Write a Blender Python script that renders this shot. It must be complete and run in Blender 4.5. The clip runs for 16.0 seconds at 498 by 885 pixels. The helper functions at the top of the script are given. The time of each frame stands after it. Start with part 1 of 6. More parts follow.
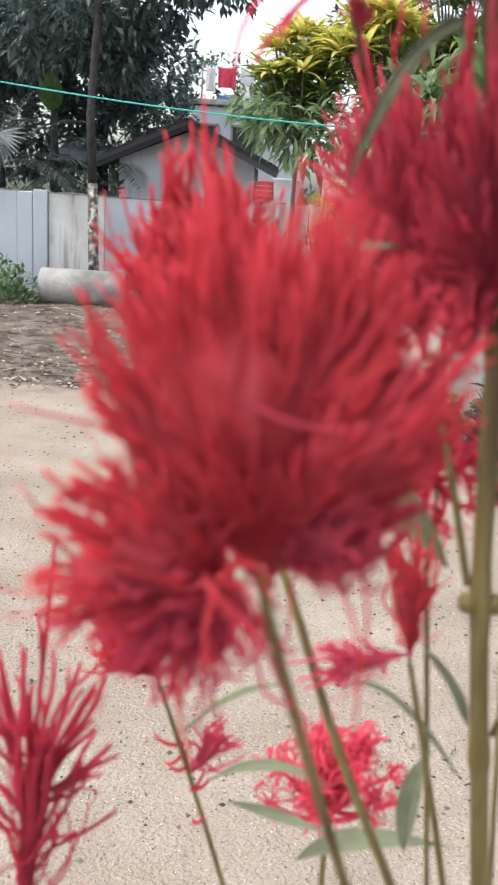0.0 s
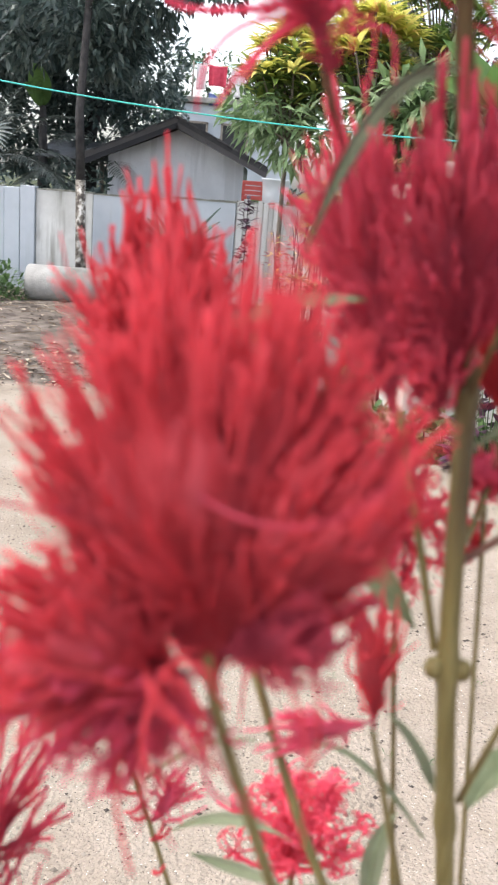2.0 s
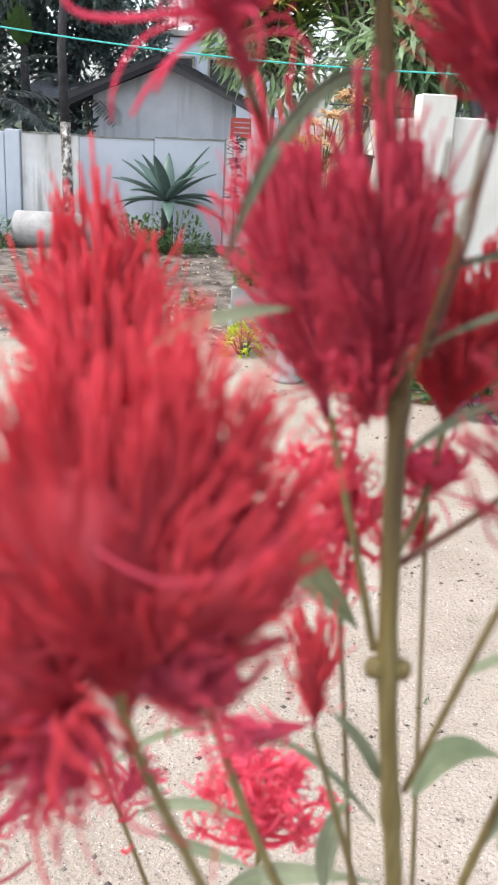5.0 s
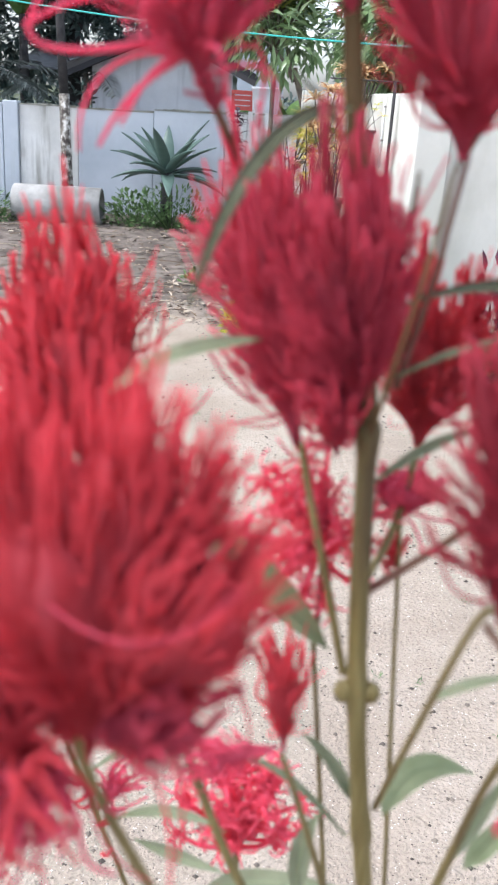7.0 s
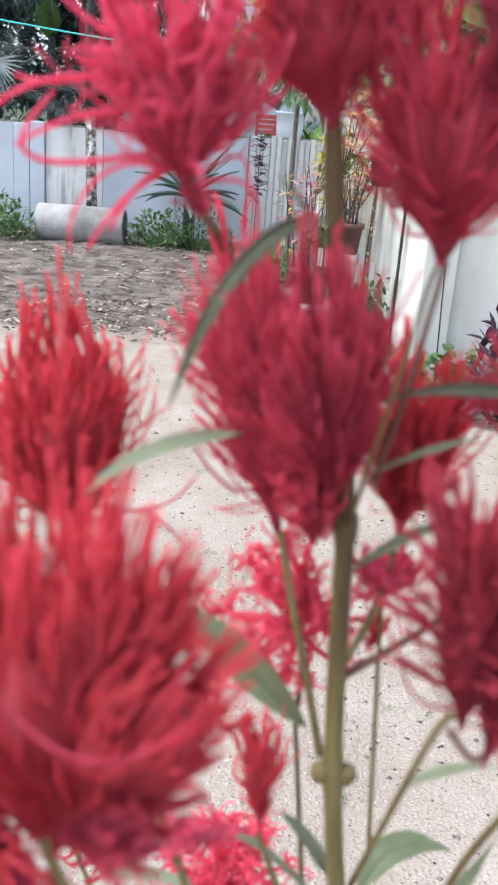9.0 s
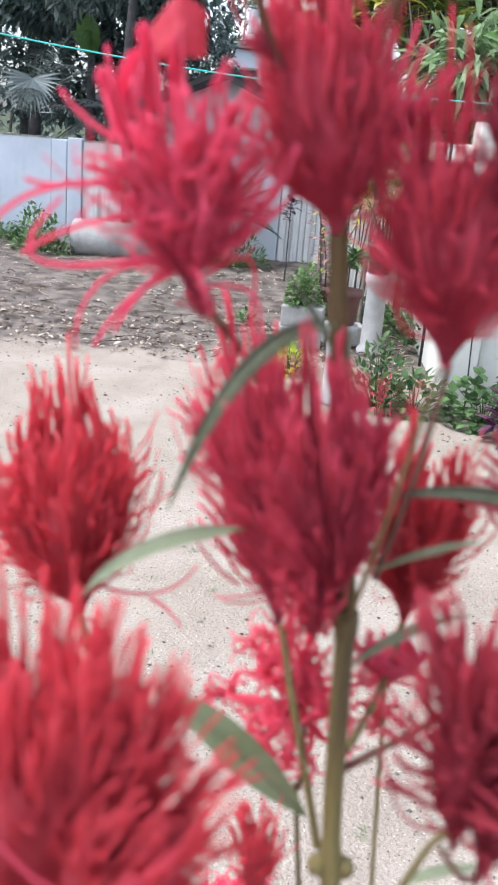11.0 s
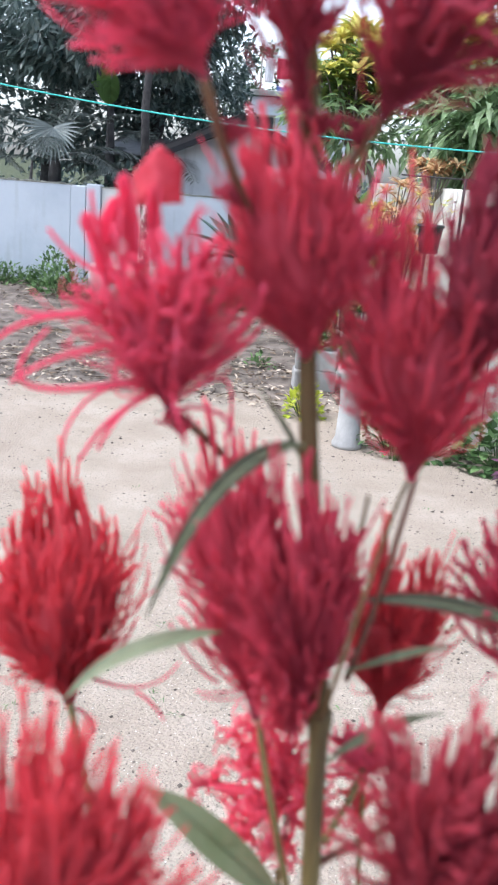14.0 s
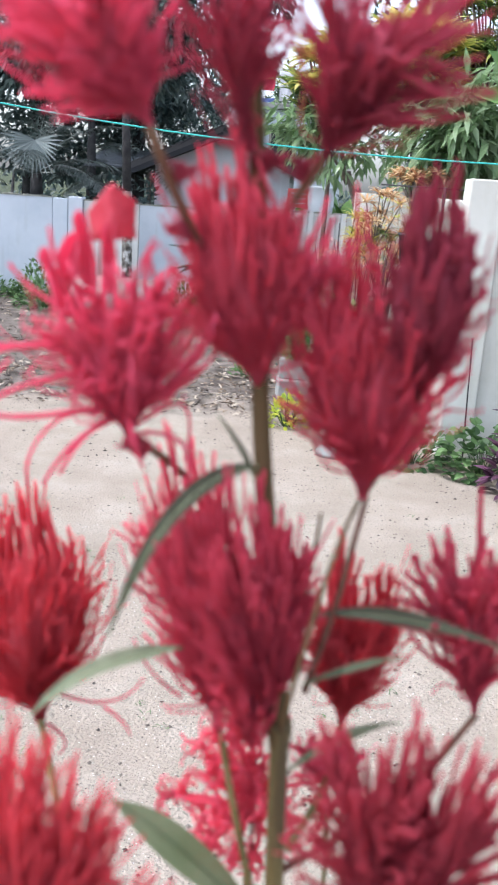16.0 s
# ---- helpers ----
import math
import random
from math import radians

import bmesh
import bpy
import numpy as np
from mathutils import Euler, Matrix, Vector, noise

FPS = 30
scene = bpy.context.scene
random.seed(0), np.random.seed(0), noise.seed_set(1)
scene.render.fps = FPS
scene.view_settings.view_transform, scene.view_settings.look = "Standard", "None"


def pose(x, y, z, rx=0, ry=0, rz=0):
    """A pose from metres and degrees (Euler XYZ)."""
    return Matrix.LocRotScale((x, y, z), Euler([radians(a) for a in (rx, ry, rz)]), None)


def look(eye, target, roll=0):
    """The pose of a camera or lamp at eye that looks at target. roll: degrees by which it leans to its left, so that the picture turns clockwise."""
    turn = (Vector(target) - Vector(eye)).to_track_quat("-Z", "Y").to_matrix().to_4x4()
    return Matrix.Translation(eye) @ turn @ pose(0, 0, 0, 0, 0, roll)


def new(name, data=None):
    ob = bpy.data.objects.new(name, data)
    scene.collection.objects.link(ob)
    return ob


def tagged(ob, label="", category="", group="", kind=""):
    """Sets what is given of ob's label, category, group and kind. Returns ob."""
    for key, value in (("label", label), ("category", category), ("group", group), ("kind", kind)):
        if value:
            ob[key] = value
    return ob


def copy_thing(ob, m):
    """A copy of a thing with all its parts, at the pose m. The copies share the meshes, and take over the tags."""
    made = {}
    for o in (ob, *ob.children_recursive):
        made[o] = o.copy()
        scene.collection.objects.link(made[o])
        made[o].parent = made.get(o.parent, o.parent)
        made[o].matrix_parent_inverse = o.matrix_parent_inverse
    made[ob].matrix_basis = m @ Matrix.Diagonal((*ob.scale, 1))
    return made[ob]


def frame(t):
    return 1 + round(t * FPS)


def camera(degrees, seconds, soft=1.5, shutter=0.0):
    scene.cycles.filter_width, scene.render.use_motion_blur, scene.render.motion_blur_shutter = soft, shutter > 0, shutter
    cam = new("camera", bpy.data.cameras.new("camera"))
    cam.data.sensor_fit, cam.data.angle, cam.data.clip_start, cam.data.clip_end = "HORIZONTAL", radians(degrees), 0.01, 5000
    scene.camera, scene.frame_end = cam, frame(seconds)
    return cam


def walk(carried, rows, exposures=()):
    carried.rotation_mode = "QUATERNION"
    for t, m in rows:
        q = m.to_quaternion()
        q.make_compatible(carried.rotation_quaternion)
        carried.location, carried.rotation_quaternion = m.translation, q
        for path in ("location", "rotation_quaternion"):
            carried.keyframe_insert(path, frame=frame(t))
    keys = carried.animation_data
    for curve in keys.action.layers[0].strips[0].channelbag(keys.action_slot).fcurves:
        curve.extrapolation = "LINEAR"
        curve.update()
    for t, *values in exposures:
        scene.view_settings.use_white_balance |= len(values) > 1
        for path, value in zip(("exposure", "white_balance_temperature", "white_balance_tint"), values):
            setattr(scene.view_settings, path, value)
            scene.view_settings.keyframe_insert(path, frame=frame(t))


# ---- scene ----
cam = camera(31.00, 16.0, soft=1.6)
PATH = [
    (0, (0.0580, -0.0049, 1.7972), (0.0337, 1.9205, 1.2563), 3.61),
    (0.5, (0.0601, 0.0081, 1.8007), (0.0518, 1.9365, 1.2703), 4.12),
    (1, (0.0614, 0.0116, 1.8085), (0.0603, 1.9388, 1.2738), 4.34),
    (1.5, (0.0643, 0.0165, 1.8137), (0.0706, 1.9429, 1.2760), 4.52),
    (2, (0.0674, 0.0198, 1.8178), (0.0744, 1.9450, 1.2758), 4.66),
    (2.5, (0.0709, 0.0229, 1.8221), (0.0804, 1.9462, 1.2737), 4.72),
    (3, (0.0768, 0.0244, 1.8268), (0.0877, 1.9437, 1.2645), 4.23),
    (3.5, (0.0822, 0.0257, 1.8317), (0.0978, 1.9388, 1.2485), 3.79),
    (4, (0.0876, 0.0286, 1.8369), (0.1017, 1.9339, 1.2291), 3.05),
    (6.5, (0.1013, 0.0340, 1.8635), (0.1268, 1.9001, 1.1446), 3.46),
    (7, (0.1053, 0.0386, 1.8694), (0.1282, 1.9047, 1.1504), 3.58),
    (7.5, (0.1074, 0.0365, 1.8769), (0.1253, 1.9043, 1.1621), 3.84),
    (8, (0.1130, 0.0362, 1.8885), (0.1129, 1.9038, 1.1729), 3.41),
    (8.5, (0.1151, 0.0390, 1.8938), (0.1079, 1.9114, 1.1910), 4.04),
    (9, (0.1187, 0.0392, 1.9024), (0.0991, 1.9193, 1.2207), 4.38),
    (11.5, (0.1289, 0.0517, 1.9422), (0.0158, 1.9381, 1.2876), 4.65),
    (12, (0.1313, 0.0509, 1.9494), (-0.0015, 1.9379, 1.3002), 4.36),
    (12.5, (0.1337, 0.0477, 1.9571), (-0.0017, 1.9391, 1.3212), 4.40),
    (13, (0.1356, 0.0468, 1.9622), (-0.0091, 1.9412, 1.3375), 4.52),
    (13.5, (0.1389, 0.0434, 1.9679), (0.0077, 1.9482, 1.3725), 4.67),
    (14, (0.1421, 0.0406, 1.9717), (0.0090, 1.9514, 1.3962), 4.62),
    (14.5, (0.1456, 0.0364, 1.9754), (0.0169, 1.9505, 1.4102), 4.53),
    (15, (0.1499, 0.0335, 1.9789), (0.0228, 1.9474, 1.4126), 4.07),
    (15.5, (0.1526, 0.0311, 1.9808), (0.0353, 1.9482, 1.4231), 4.06),
    (16, (0.1555, 0.0283, 1.9825), (0.0509, 1.9473, 1.4290), 4.01),
]
walk(cam, [(t, look(eye, target, roll)) for t, eye, target, roll in PATH],
     exposures=[(0, 1.08, 6550, 10), (3, 1.39, 6500, 10), (8, 1.32, 5920, 10), (12, 1.38, 5860, 10), (16, 1.30, 5850, 10)])
cam.data.dof.use_dof = True
cam.data.dof.focus_distance = 2.4
cam.data.dof.aperture_fstop = 16.0

# ---- world and sun ----
SUN_ELEV, SUN_AZ = 60.0, -100.0      # degrees; azimuth from +y towards +x
world = bpy.data.worlds.new("world")
scene.world = world
world.use_nodes = True
wn = world.node_tree.nodes
sky = wn.new("ShaderNodeTexSky")
sky.sky_type = "NISHITA"
sky.sun_disc = False
sky.sun_elevation = radians(SUN_ELEV)
sky.sun_rotation = radians(SUN_AZ)
sky.air_density, sky.dust_density, sky.ozone_density = 1.0, 3.0, 1.0
wn["Background"].inputs[1].default_value = 0.15
haze = wn.new("ShaderNodeHueSaturation")
haze.inputs["Saturation"].default_value, haze.inputs["Value"].default_value = 0.45, 1.25
world.node_tree.links.new(sky.outputs[0], haze.inputs["Color"])
world.node_tree.links.new(haze.outputs[0], wn["Background"].inputs[0])
sun_data = bpy.data.lights.new("sun", "SUN")
sun_data.energy, sun_data.angle, sun_data.color = 0.85, radians(10.0), (1.0, 0.96, 0.90)
sun = new("sun", sun_data)
sv = Vector((math.sin(radians(SUN_AZ)) * math.cos(radians(SUN_ELEV)), math.cos(radians(SUN_AZ)) * math.cos(radians(SUN_ELEV)), math.sin(radians(SUN_ELEV))))
sun.matrix_world = look(tuple(sv * 30), (0, 0, 0))

# ---- materials ----


def material(name, stops, rough=0.7, scale=8.0, detail=6.0, stretch=(1, 1, 1), bump=0.0, bump_scale=60.0, through_light=0.0, random_by="", random_amount=0.25, spec=0.4, metal=0.0, stains=None, sheen=None):
    """A node material: colour stops over noise, random variation per piece, relief, stains with a shape of their own, light passing through leaves."""
    m = bpy.data.materials.new(name)
    m.use_nodes = True
    nt = m.node_tree
    n, lk = nt.nodes, nt.links
    bsdf = n["Principled BSDF"]
    co = n.new("ShaderNodeTexCoord")
    mp = n.new("ShaderNodeMapping")
    mp.inputs["Scale"].default_value = stretch
    lk.new(co.outputs["Object"], mp.inputs["Vector"])
    tex = n.new("ShaderNodeTexNoise")
    tex.inputs["Scale"].default_value, tex.inputs["Detail"].default_value = scale, detail
    tex.inputs["Roughness"].default_value = 0.62
    lk.new(mp.outputs[0], tex.inputs["Vector"])
    fac = tex.outputs["Fac"]
    if random_by:
        if random_by == "island":
            r = n.new("ShaderNodeNewGeometry").outputs["Random Per Island"]
        else:
            r = n.new("ShaderNodeObjectInfo").outputs["Random"]
        mix = n.new("ShaderNodeMix")
        mix.inputs[0].default_value = random_amount
        lk.new(fac, mix.inputs[2])
        lk.new(r, mix.inputs[3])
        fac = mix.outputs[0]
    ramp = n.new("ShaderNodeValToRGB")
    el = ramp.color_ramp.elements
    while len(el) < len(stops):
        el.new(0.5)
    for e, (p, c) in zip(el, stops):
        e.position, e.color = p, (*c, 1)
    lk.new(fac, ramp.inputs[0])
    colour = ramp.outputs[0]
    if stains:
        s_col, s_scale, s_stretch, lo, hi, amount = stains
        mp2 = n.new("ShaderNodeMapping")
        mp2.inputs["Scale"].default_value = s_stretch
        lk.new(co.outputs["Object"], mp2.inputs["Vector"])
        t2 = n.new("ShaderNodeTexNoise")
        t2.inputs["Scale"].default_value, t2.inputs["Detail"].default_value = s_scale, 8.0
        lk.new(mp2.outputs[0], t2.inputs["Vector"])
        mr = n.new("ShaderNodeMapRange")
        mr.inputs["From Min"].default_value, mr.inputs["From Max"].default_value = lo, hi
        mr.inputs["To Max"].default_value = amount
        lk.new(t2.outputs["Fac"], mr.inputs["Value"])
        mx = n.new("ShaderNodeMix")
        mx.data_type = "RGBA"
        lk.new(mr.outputs[0], mx.inputs[0])
        lk.new(colour, mx.inputs[6])
        mx.inputs[7].default_value = (*s_col, 1)
        colour = mx.outputs[2]
    lk.new(colour, bsdf.inputs["Base Color"])
    bsdf.inputs["Roughness"].default_value = rough
    bsdf.inputs["Specular IOR Level"].default_value = spec
    bsdf.inputs["Metallic"].default_value = metal
    if bump:
        b2 = n.new("ShaderNodeTexNoise")
        b2.inputs["Scale"].default_value, b2.inputs["Detail"].default_value = bump_scale, 8.0
        lk.new(mp.outputs[0], b2.inputs["Vector"])
        bp = n.new("ShaderNodeBump")
        bp.inputs["Strength"].default_value = bump
        bp.inputs["Distance"].default_value = 0.02
        lk.new(b2.outputs["Fac"], bp.inputs["Height"])
        lk.new(bp.outputs[0], bsdf.inputs["Normal"])
    if sheen:
        bsdf.inputs["Sheen Weight"].default_value = sheen[0]
        bsdf.inputs["Sheen Roughness"].default_value = 0.5
        bsdf.inputs["Sheen Tint"].default_value = (*sheen[1], 1)
    if through_light:
        tr = n.new("ShaderNodeBsdfTranslucent")
        lk.new(colour, tr.inputs["Color"])
        ms = n.new("ShaderNodeMixShader")
        ms.inputs[0].default_value = through_light
        lk.new(bsdf.outputs[0], ms.inputs[1])
        lk.new(tr.outputs[0], ms.inputs[2])
        lk.new(ms.outputs[0], n["Material Output"].inputs["Surface"])
    return m


M_SAND = material("sandy_ground", [(0.3, (0.278, 0.227, 0.181)), (0.5, (0.335, 0.279, 0.226)), (0.72, (0.405, 0.346, 0.290))], rough=0.95, scale=1.6, detail=12, bump=0.9, bump_scale=70, spec=0.15,
                  stains=((0.20, 0.165, 0.13), 85.0, (1, 1, 1), 0.52, 0.70, 0.6))
M_LITTER = material("dark_soil", [(0.3, (0.10, 0.085, 0.07)), (0.55, (0.20, 0.17, 0.14)), (0.75, (0.32, 0.28, 0.24))], rough=0.95, scale=7, detail=12, bump=1.0, bump_scale=25, spec=0.15)
M_GRIT = material("coarse_grit", [(0.15, (0.09, 0.075, 0.065)), (0.4, (0.26, 0.22, 0.18)), (0.65, (0.40, 0.35, 0.30)), (0.9, (0.60, 0.56, 0.51))], rough=0.85, scale=20, random_by="island", random_amount=0.9)
M_PEBBLE = material("pebble_stone", [(0.2, (0.06, 0.048, 0.04)), (0.5, (0.17, 0.14, 0.115)), (0.75, (0.27, 0.23, 0.19)), (0.95, (0.38, 0.33, 0.28))], rough=0.9, scale=20, random_by="island", random_amount=0.8)
M_DRYLEAF = material("dry_leaf", [(0.2, (0.06, 0.04, 0.03)), (0.5, (0.20, 0.14, 0.09)), (0.85, (0.50, 0.42, 0.33))], rough=0.8, scale=12, random_by="island", random_amount=0.85)
M_WALL = material("white_lime_wall", [(0.3, (0.40, 0.442, 0.493)), (0.6, (0.493, 0.53, 0.577))], rough=0.9, scale=1.2, bump=0.15, bump_scale=20, spec=0.2,
                  stains=((0.28, 0.28, 0.25), 2.2, (2.6, 2.6, 0.35), 0.60, 0.85, 0.5))
M_WALL_OLD = material("weathered_wall", [(0.3, (0.48, 0.48, 0.46)), (0.6, (0.68, 0.68, 0.66))], rough=0.92, scale=1.5, bump=0.2, bump_scale=22, spec=0.2,
                      stains=((0.20, 0.19, 0.16), 3.0, (3.0, 3.0, 0.3), 0.50, 0.72, 0.75))
M_WALL_STREAK = material("streaked_wall", [(0.3, (0.62, 0.62, 0.58)), (0.6, (0.78, 0.78, 0.75))], rough=0.92, scale=1.5, bump=0.2, bump_scale=22, spec=0.2,
                         stains=((0.24, 0.23, 0.19), 9.0, (3.0, 3.0, 0.12), 0.50, 0.66, 0.75))
M_MOSS = material("mouldy_coping", [(0.3, (0.10, 0.10, 0.08)), (0.6, (0.30, 0.30, 0.26))], rough=0.95, scale=9, bump=0.5, bump_scale=40)
M_BOARD = material("whitewashed_board", [(0.25, (0.40, 0.40, 0.39)), (0.55, (0.58, 0.58, 0.57)), (0.8, (0.70, 0.70, 0.69))], rough=0.85, scale=6, stretch=(6, 6, 0.6), random_by="object", random_amount=0.45, bump=0.3, bump_scale=40, spec=0.2)
M_CREAM = material("cream_wall", [(0.3, (0.50, 0.49, 0.44)), (0.65, (0.60, 0.59, 0.54))], rough=0.9, scale=1.4, bump=0.15, bump_scale=25, spec=0.2,
                   stains=((0.34, 0.34, 0.26), 2.4, (1.6, 1.6, 0.5), 0.48, 0.78, 0.45))
M_PLASTER = material("grey_plaster", [(0.3, (0.60, 0.61, 0.64)), (0.65, (0.74, 0.75, 0.78))], rough=0.92, scale=1.6, bump=0.2, bump_scale=24, spec=0.2,
                     stains=((0.34, 0.345, 0.36), 2.2, (2.0, 2.0, 0.12), 0.52, 0.60, 0.32))
M_ROOF = material("dark_roof_tile", [(0.3, (0.035, 0.035, 0.04)), (0.7, (0.09, 0.085, 0.085))], rough=0.85, scale=6, bump=0.4, bump_scale=30, random_by="object", random_amount=0.5)
M_CONCRETE = material("old_concrete", [(0.3, (0.22, 0.215, 0.205)), (0.65, (0.37, 0.36, 0.345))], rough=0.92, scale=4, bump=0.4, bump_scale=40,
                      stains=((0.14, 0.13, 0.11), 3.0, (1, 1, 1), 0.5, 0.72, 0.7))
M_BARK = material("pale_bark", [(0.40, (0.06, 0.05, 0.045)), (0.50, (0.22, 0.20, 0.17)), (0.60, (0.60, 0.58, 0.55))], rough=0.95, scale=13, stretch=(1, 1, 0.8), bump=0.7, bump_scale=26)
M_BARK_DARK = material("dark_bark", [(0.3, (0.022, 0.022, 0.023)), (0.7, (0.065, 0.06, 0.06))], rough=0.95, scale=9, bump=0.7, bump_scale=26)
M_LEAF_DARK = material("dark_tree_leaf", [(0.2, (0.045, 0.074, 0.070)), (0.55, (0.095, 0.135, 0.125)), (0.85, (0.18, 0.225, 0.205))], rough=0.35, scale=3, random_by="island", random_amount=0.75, through_light=0.4, spec=0.55)
M_LEAF_MANGO = material("mango_leaf", [(0.2, (0.14, 0.22, 0.10)), (0.55, (0.25, 0.36, 0.18)), (0.85, (0.42, 0.52, 0.33))], rough=0.28, scale=3, random_by="island", random_amount=0.7, through_light=0.5, spec=0.5)
M_LEAF_FAR = material("far_tree_leaf", [(0.2, (0.05, 0.08, 0.05)), (0.55, (0.08, 0.12, 0.07)), (0.85, (0.12, 0.17, 0.10))], rough=0.6, scale=3, random_by="island", random_amount=0.7, through_light=0.3)
M_CROTON = material("croton_leaf_green", [(0.15, (0.09, 0.16, 0.05)), (0.5, (0.18, 0.27, 0.08)), (0.75, (0.36, 0.43, 0.11)), (0.95, (0.58, 0.55, 0.15))], rough=0.4, scale=6, random_by="island", random_amount=0.75, through_light=0.5)
M_CROTON_Y = material("croton_leaf_yellow", [(0.15, (0.36, 0.42, 0.09)), (0.45, (0.66, 0.62, 0.14)), (0.75, (0.76, 0.68, 0.24)), (0.95, (0.70, 0.42, 0.16))], rough=0.45, scale=6, random_by="island", random_amount=0.75, through_light=0.5)
M_CROTON_P = material("croton_leaf_pink", [(0.15, (0.32, 0.16, 0.08)), (0.4, (0.66, 0.42, 0.22)), (0.7, (0.78, 0.64, 0.40)), (0.95, (0.60, 0.26, 0.18))], rough=0.45, scale=6, random_by="island", random_amount=0.75, through_light=0.5)
M_LIME = material("lime_yellow_leaf", [(0.2, (0.26, 0.34, 0.03)), (0.6, (0.48, 0.54, 0.05)), (0.9, (0.66, 0.66, 0.12))], rough=0.5, scale=6, random_by="island", random_amount=0.7, through_light=0.45)
M_PALM = material("palm_leaflet", [(0.2, (0.04, 0.055, 0.05)), (0.6, (0.09, 0.11, 0.10)), (0.9, (0.19, 0.215, 0.20))], rough=0.35, scale=3, random_by="island", random_amount=0.6, through_light=0.2, spec=0.6)
M_BANANA = material("banana_leaf", [(0.2, (0.12, 0.22, 0.065)), (0.6, (0.20, 0.34, 0.11)), (0.9, (0.29, 0.43, 0.17))], rough=0.4, scale=2, stretch=(1, 12, 1), through_light=0.5)
M_WEED = material("weed_leaf", [(0.2, (0.045, 0.09, 0.03)), (0.55, (0.095, 0.17, 0.06)), (0.85, (0.18, 0.29, 0.11))], rough=0.5, scale=5, random_by="island", random_amount=0.7, through_light=0.3)
M_BUSH = material("light_green_bush_leaf", [(0.2, (0.08, 0.15, 0.05)), (0.55, (0.15, 0.25, 0.085)), (0.85, (0.25, 0.36, 0.15))], rough=0.5, scale=6, random_by="island", random_amount=0.6, through_light=0.35)
M_PEDESTAL = material("cement_pedestal", [(0.3, (0.27, 0.265, 0.255)), (0.65, (0.38, 0.375, 0.365))], rough=0.9, scale=4, bump=0.3, bump_scale=40, stains=((0.18, 0.17, 0.15), 3.5, (2, 2, 0.6), 0.5, 0.72, 0.6))
M_AGAVE = material("agave_leaf", [(0.2, (0.05, 0.088, 0.076)), (0.6, (0.10, 0.155, 0.13)), (0.9, (0.18, 0.25, 0.215))], rough=0.45, scale=3, stretch=(1, 1, 6), random_by="island", random_amount=0.4)
M_PURPLE = material("purple_leaf", [(0.2, (0.025, 0.012, 0.02)), (0.6, (0.07, 0.025, 0.05)), (0.9, (0.16, 0.07, 0.12))], rough=0.4, scale=6, random_by="island", random_amount=0.6, through_light=0.2)
M_PINKLEAF = material("pink_speckled_leaf", [(0.2, (0.25, 0.05, 0.07)), (0.55, (0.50, 0.18, 0.20)), (0.9, (0.72, 0.50, 0.45))], rough=0.5, scale=14, random_by="island", random_amount=0.7, through_light=0.3)
M_TERRA = material("brown_clay_pot", [(0.3, (0.06, 0.028, 0.025)), (0.7, (0.13, 0.058, 0.048))], rough=0.75, scale=6, bump=0.2, bump_scale=30)
M_POTBLACK = material("black_plastic_pot", [(0.3, (0.018, 0.018, 0.02)), (0.7, (0.04, 0.04, 0.043))], rough=0.5, scale=6)
M_RED_PAINT = material("red_painted_wood", [(0.3, (0.42, 0.06, 0.05)), (0.7, (0.60, 0.12, 0.10))], rough=0.6, scale=6)
M_WHITE_PLASTIC = material("white_plastic", [(0.3, (0.72, 0.74, 0.76)), (0.7, (0.84, 0.85, 0.86))], rough=0.5, scale=3)
M_CLOTH_RED = material("red_cloth", [(0.3, (0.55, 0.05, 0.09)), (0.7, (0.72, 0.10, 0.16))], rough=0.9, scale=10, through_light=0.3)
M_CLOTH_BLUE = material("blue_cloth", [(0.3, (0.10, 0.14, 0.36)), (0.7, (0.20, 0.26, 0.52))], rough=0.9, scale=10, through_light=0.3)
M_CLOTH_WHITE = material("pale_cloth", [(0.3, (0.60, 0.58, 0.60)), (0.7, (0.78, 0.77, 0.78))], rough=0.9, scale=10, through_light=0.3)
M_ROPE = material("teal_nylon_rope", [(0.3, (0.03, 0.34, 0.30)), (0.7, (0.08, 0.52, 0.46))], rough=0.5, scale=90)
M_WOOD = material("grey_wood", [(0.3, (0.16, 0.13, 0.11)), (0.7, (0.34, 0.30, 0.26))], rough=0.85, scale=8, stretch=(6, 6, 1), bump=0.4)
M_TWIG = material("grey_brown_twig", [(0.3, (0.10, 0.08, 0.065)), (0.7, (0.24, 0.20, 0.165))], rough=0.9, scale=20, bump=0.4, bump_scale=60)
M_SHEET = material("grey_roof_sheet", [(0.3, (0.12, 0.13, 0.145)), (0.7, (0.20, 0.21, 0.23))], rough=0.7, scale=5, bump=0.2, bump_scale=30)
M_PIPE = material("white_pvc_pipe", [(0.3, (0.70, 0.71, 0.70)), (0.7, (0.80, 0.81, 0.80))], rough=0.45, scale=5)
